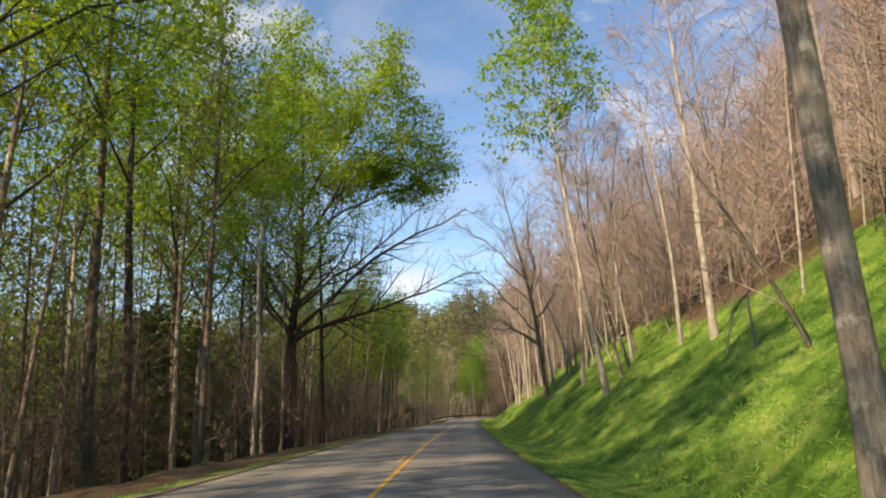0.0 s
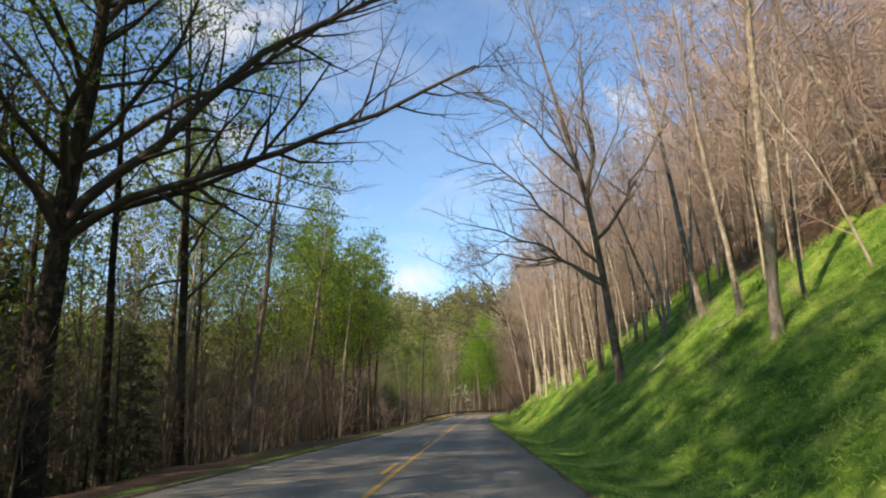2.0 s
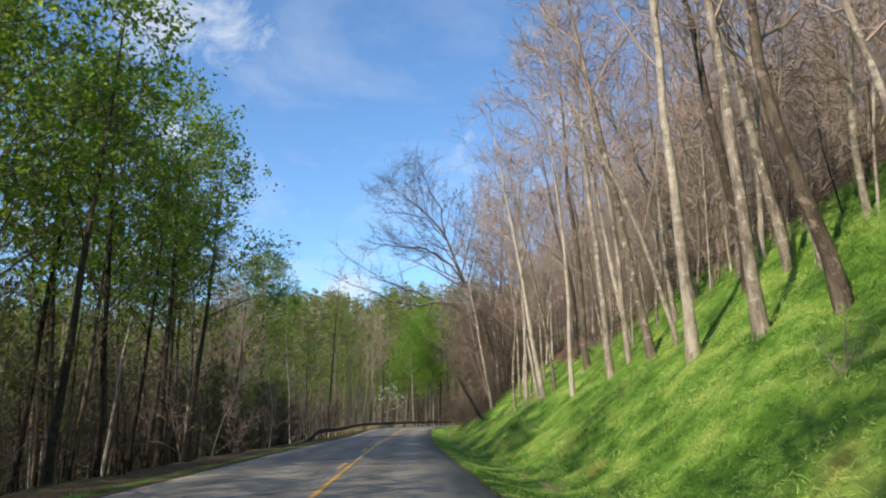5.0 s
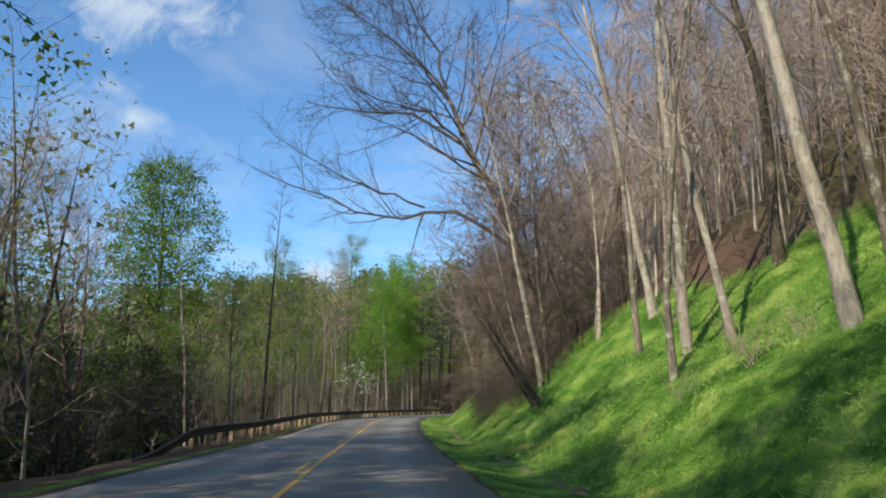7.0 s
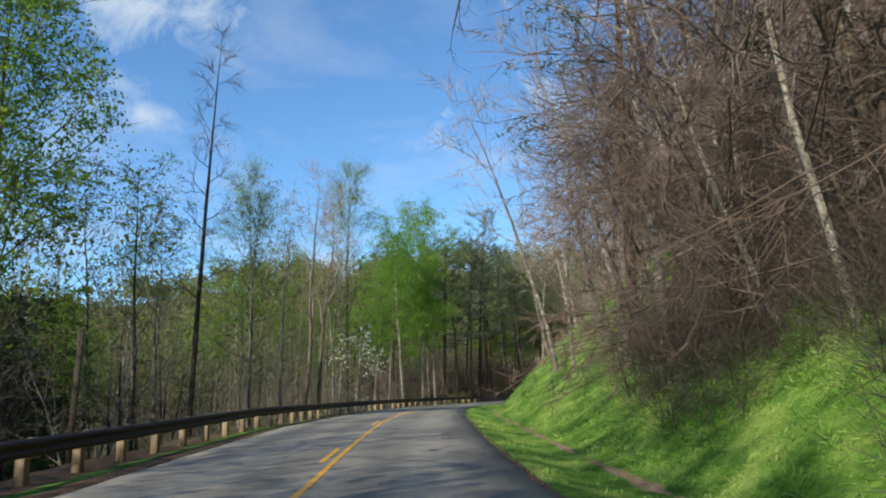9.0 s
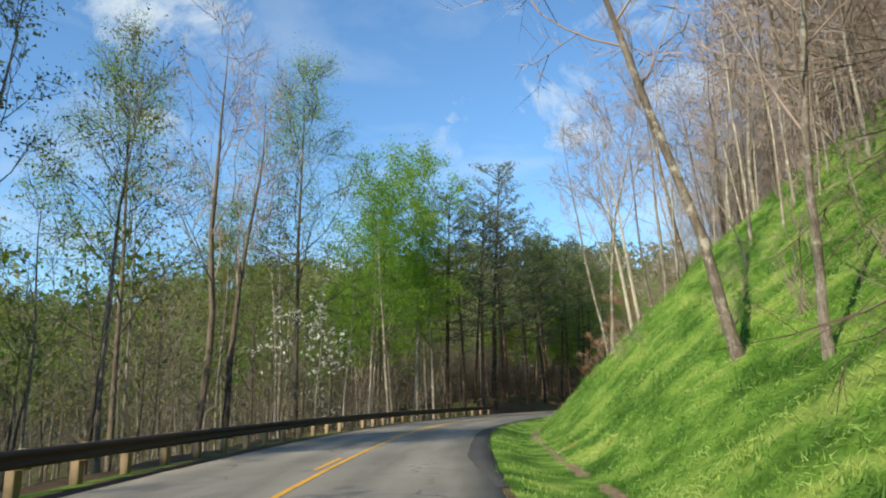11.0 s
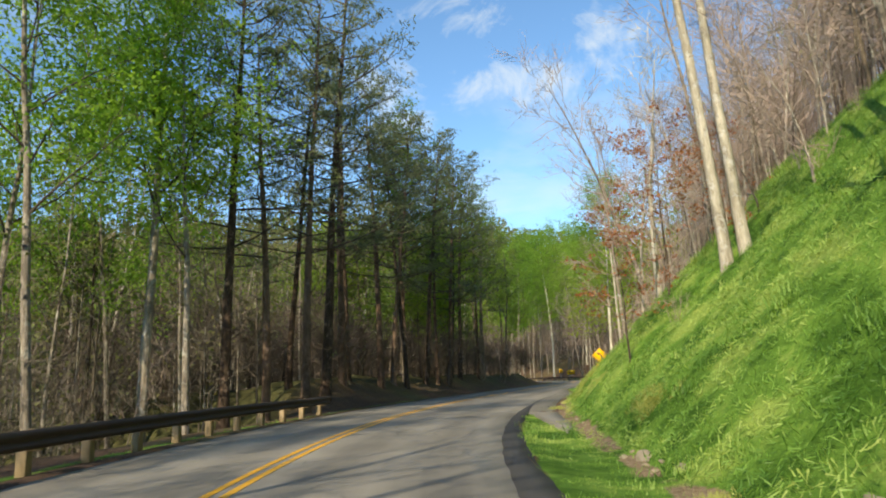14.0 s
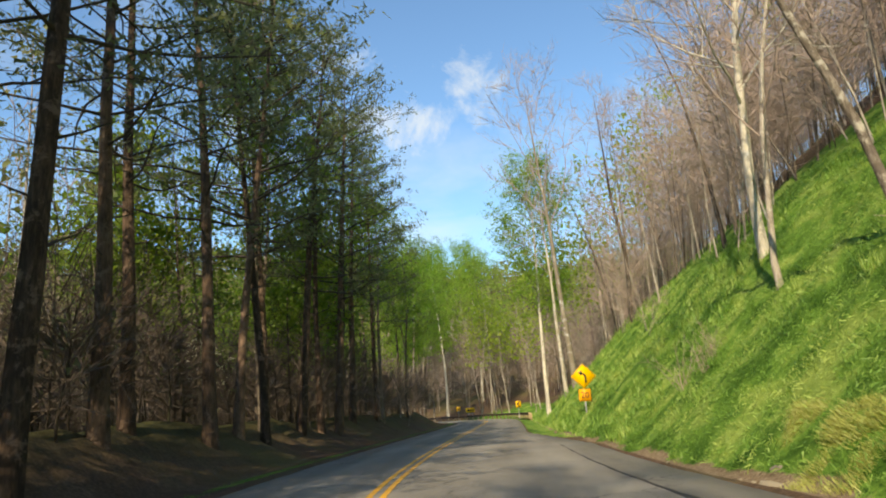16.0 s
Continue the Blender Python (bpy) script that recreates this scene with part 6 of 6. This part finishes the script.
# ---- grass, stones, fallen wood ----
def build_grass():
    rng = np.random.default_rng(501)

    def sample(n, s0, s1, l0, l1):
        s, l = rng.uniform(s0, s1, n), rng.uniform(0, 1, n) ** 1.0 * (l1 - l0) + l0
        x, y = at(s, l)
        z, g, d, _ = land(x, y)
        ok = (g > 0.35 + 0.4 * rng.uniform(0, 1, n)) & (d < 0.45 + 0.3 * rng.uniform(0, 1, n))
        return x[ok], y[ok], z[ok], s[ok], l[ok]

    def blades(x, y, z, per, length, width, lean):
        n = len(x)
        patch = 0.9 + 0.6 * mounds(x, y, 1.5, 11) + 0.55 * mounds(x, y, 0.6, 12) + 0.3 * mounds(x, y, 5.0, 13)
        L = length * np.clip(patch, 0.3, 1.9)
        c = np.repeat(np.stack((x, y, z - 0.03), 1), per, 0) + rng.normal(size=(n * per, 3)) * (0.10, 0.10, 0)
        L = np.repeat(L, per) * rng.uniform(0.55, 1.3, n * per)
        a = rng.uniform(0, 6.28, n * per)
        out = np.stack((np.cos(a), np.sin(a), np.zeros(n * per)), 1)
        side = np.stack((-np.sin(a), np.cos(a), np.zeros(n * per)), 1)
        tip = c + out * (L * lean * rng.uniform(0.3, 1.6, n * per))[:, None] + np.array((0, 0, 1)) * (L * 0.85)[:, None]
        w = side * (width * rng.uniform(0.7, 1.4, n * per))[:, None]
        return np.stack((c - w, c + w, tip), 1)
    b = Buf()
    for args, per, ln, wd, lean in (((60000, 27, 262, 5.0, 20.0), 3, 0.19, 0.0075, 1.0), ((12000, 255, 330, 5.0, 16.0), 3, 0.30, 0.022, 0.6),
                                    ((13000, 27, 262, 3.42, 5.2), 5, 0.085, 0.010, 0.5), ((5000, 27, 262, -5.0, -3.75), 4, 0.08, 0.009, 0.6)):
        x, y, z, s, l = sample(*args)
        b.tris(blades(x, y, z, per, ln, wd, lean))
    # low broad-leaved weeds in soft mounds, their blades turned to the slope's open side
    x, y, z, s, l = sample(560000, 27, 262, 5.3, 18.0)
    n = len(x)
    deep = np.clip(0.15 + 0.13 * mounds(x, y, 1.5, 11) + 0.10 * mounds(x, y, 0.6, 12), 0.02, 0.42)
    side = np.stack((np.interp(s, ARC, NOR[:, 0]), np.interp(s, ARC, NOR[:, 1]), np.zeros(n)), 1)
    nor = rng.normal(size=(n, 3)) * 0.75 - 0.75 * side + (0, 0, 1.0)
    nor /= np.linalg.norm(nor, axis=1)[:, None]
    u = np.cross(nor, rng.normal(size=(n, 3)))
    u /= np.linalg.norm(u, axis=1)[:, None]
    w = np.cross(nor, u)
    c = np.stack((x, y, z + deep * rng.uniform(0.1, 1.0, n)), 1) - 0.3 * side * deep[:, None]
    size = (0.105 * rng.uniform(0.5, 1.5, n))[:, None]
    b.tris(np.stack((c - u * size * 0.5 + w * size * 0.07, c - u * size * 0.5 - w * size * 0.07, c + u * size * 0.6), 1))
    # taller darker clumps
    s, l = rng.uniform(30, 300, 420), rng.uniform(5.4, 15.5, 420)
    x, y = at(s, l)
    z, g, d, _ = land(x, y)
    ok = (g > 0.7) & (d < 0.3)
    b.tris(blades(np.repeat(x[ok], 16) + rng.normal(size=16 * ok.sum()) * 0.16, np.repeat(y[ok], 16) + rng.normal(size=16 * ok.sum()) * 0.16, np.repeat(z[ok], 16) - 0.05, 5, 0.34, 0.009, 0.6))
    return tagged(new("grass", b.mesh("grass", BLADE, False)), "lush bright green grass on the bank and verges", "grass", kind="stuff")


build_grass()


def stone_mesh(seed):
    rng = np.random.default_rng(seed)
    bm = bmesh.new()
    bmesh.ops.create_icosphere(bm, subdivisions=2, radius=1.0)
    for v in bm.verts:
        v.co = Vector(v.co) * rng.uniform(0.86, 1.08)
        v.co.z *= 0.6
    me = bpy.data.meshes.new("stone")
    bm.to_mesh(me)
    bm.free()
    me.materials.append(STONE)
    return me


STONES = [stone_mesh(601 + i) for i in range(4)]
rng_s = random.Random(11)
for i in range(110):
    s = rng_s.choice((rng_s.uniform(85, 150), rng_s.uniform(190, 232), rng_s.uniform(198, 250)))
    l = float(bank_foot(s)) + rng_s.uniform(-0.05, 0.45)
    x, y = (float(q) for q in at(s, l))
    r = rng_s.uniform(0.02, 0.065)
    ob = tagged(new("stone", STONES[i % 4]), "small tan stone in the roadside ditch", "stone", "stones of the ditch")
    ob.matrix_basis = Matrix.Translation((x, y, height(x, y) + r * 0.2)) @ Euler((rng_s.uniform(-0.4, 0.4), rng_s.uniform(-0.4, 0.4), rng_s.uniform(0, 6.28))).to_matrix().to_4x4() @ Matrix.Diagonal((r * rng_s.uniform(0.8, 1.6), r, r, 1))
# pale rock ledges that break through the bank
for i in range(9):
    s, l = rng_s.uniform(192, 245), rng_s.uniform(5.5, 6.1)
    x, y = (float(q) for q in at(s, l))
    r = rng_s.uniform(0.10, 0.20)
    ob = tagged(new("rock", STONES[i % 4]), "pale tan rock showing through the grass bank", "rock", "rocks of the bank")
    ob.matrix_basis = Matrix.Translation((x, y, height(x, y) - r * 0.2)) @ Euler((rng_s.uniform(-0.3, 0.3), rng_s.uniform(-0.6, -0.2), heading(s) + rng_s.uniform(-0.4, 0.4))).to_matrix().to_4x4() @ Matrix.Diagonal((r * 0.8, r * rng_s.uniform(1.4, 2.6), r * 0.7, 1))


def dry_tuft(seed):
    rng = np.random.default_rng(seed)
    n = 300
    a, rr = rng.uniform(0, 6.28, n), np.sqrt(rng.uniform(0, 1, n)) * 0.30 * rng.uniform(0.6, 1.2, n)
    c = np.stack((rr * np.cos(a), rr * np.sin(a) * 1.7, np.full(n, -0.05)), 1)
    a = rng.uniform(0, 6.28, n)
    tip = c + np.stack((np.cos(a) * 0.09, np.sin(a) * 0.09, rng.uniform(0.10, 0.24, n) * (1.2 - rr)), 1)
    w = np.stack((-np.sin(a), np.cos(a), np.zeros(n)), 1) * 0.011
    b = Buf()
    b.tris(np.stack((c - w, c + w, tip), 1))
    return b.mesh("dry_tuft", STRAW, False)


TUFTS = [dry_tuft(651 + i) for i in range(3)]
TUFT_SPOTS = [(rng_s.choice((rng_s.uniform(100, 150), rng_s.uniform(186, 252))), rng_s.uniform(5.3, 6.8)) for _ in range(32)]
# dry ledges where the old grass has matted
for s0, l0, m in ((223.0, 6.5, 9), (235.6, 6.95, 7), (237.2, 6.9, 6), (240.4, 6.7, 8), (242.2, 6.5, 10), (244.3, 6.7, 9)):
    TUFT_SPOTS += [(s0 + rng_s.gauss(0, 0.55), l0 + rng_s.gauss(0, 0.16)) for _ in range(m)]
for i, (s, l) in enumerate(TUFT_SPOTS):
    x, y = (float(q) for q in at(s, l))
    ob = tagged(new("dry_tuft", TUFTS[i % 3]), "pale straw-coloured tuft of dry grass on the bank", "grass tuft", "dry tufts of the bank")
    up = Vector((height(x - 0.3, y) - height(x + 0.3, y), height(x, y - 0.3) - height(x, y + 0.3), 0.6)).normalized()
    ob.matrix_basis = Matrix.Translation((x, y, height(x, y))) @ up.to_track_quat("Z", "Y").to_matrix().to_4x4() @ Matrix.Rotation(rng_s.uniform(0, 6.28), 4, "Z") @ Matrix.Scale(rng_s.uniform(0.5, 1.0), 4)


def fallen_branch(x, y, length, turn, seed, mat=None):
    rng = np.random.default_rng(seed)
    q = path(rng, (0, 0, 0), (1, 0, 0.06), length, 6, 0.13, 0.0)
    b = Buf()
    b.tube(q, np.linspace(0.035, 0.008, 7), 5)
    for k in (2, 3, 4):
        e = path(rng, q[k], q[k + 1] - q[k] + rng.normal(size=3) * 0.5, length * 0.3, 3, 0.15, 0.05)
        b.tube(e, (0.014, 0.011, 0.008, 0.004), 4)
    ob = tagged(new("fallen_branch", b.mesh("fallen_branch", mat or BARK_WHITE)), "bleached fallen branch lying on the grass bank", "branch", "fallen branches")
    ob.matrix_basis = Matrix.Translation((x, y, height(x, y) + 0.22)) @ Matrix.Rotation(radians(turn), 4, "Z") @ Matrix.Rotation(radians(-18), 4, "Y")


for i, (x, y, ln, tn) in enumerate(((9.4, 80.0, 2.2, 30), (10.2, 83.5, 2.6, 10), (11.0, 76.5, 3.0, 20), (9.0, 92.0, 1.8, 40), (9.2, 166.0, 2.0, 60), (11.5, 131.0, 2.0, 25), (17.0, 206.5, 2.6, 15), (13.8, 60.0, 3.5, 75), (-6.5, 152.0, 2.0, 100), (-9.0, 100.0, 3.0, 80))):
    fallen_branch(x, y, ln, tn, 700 + i)


def shrub(seed):
    rng = np.random.default_rng(seed)
    b = Buf()
    for k in range(14):
        a = rng.uniform(0, 6.28)
        q = path(rng, (rng.normal() * 0.12, rng.normal() * 0.12, -0.1), (math.cos(a) * 0.5, math.sin(a) * 0.5, 1), rng.uniform(0.7, 1.7), 4, 0.15, 0.0)
        b.tube(q, (0.010, 0.009, 0.007, 0.005, 0.003), 3)
        for j in (2, 3):
            e = path(rng, q[j], q[j] - q[j - 1] + rng.normal(size=3) * 0.25, 0.45, 2, 0.2, 0.0)
            b.tube(e, (0.006, 0.004, 0.002), 3)
    return b.mesh("shrub", TWIG)


SHRUBS = [shrub(801 + i) for i in range(3)]
for i in range(60):
    s, l = rng_s.uniform(70, 255), rng_s.uniform(7, 16)
    x, y = (float(q) for q in at(s, l))
    ob = tagged(new("dry_shrub", SHRUBS[i % 3]), "dry brown stems standing in the grass", "shrub", "dry shrubs of the bank")
    ob.matrix_basis = Matrix.Translation((x, y, height(x, y))) @ Matrix.Rotation(rng_s.uniform(0, 6.28), 4, "Z") @ Matrix.Scale(rng_s.uniform(0.5, 1.2), 4)
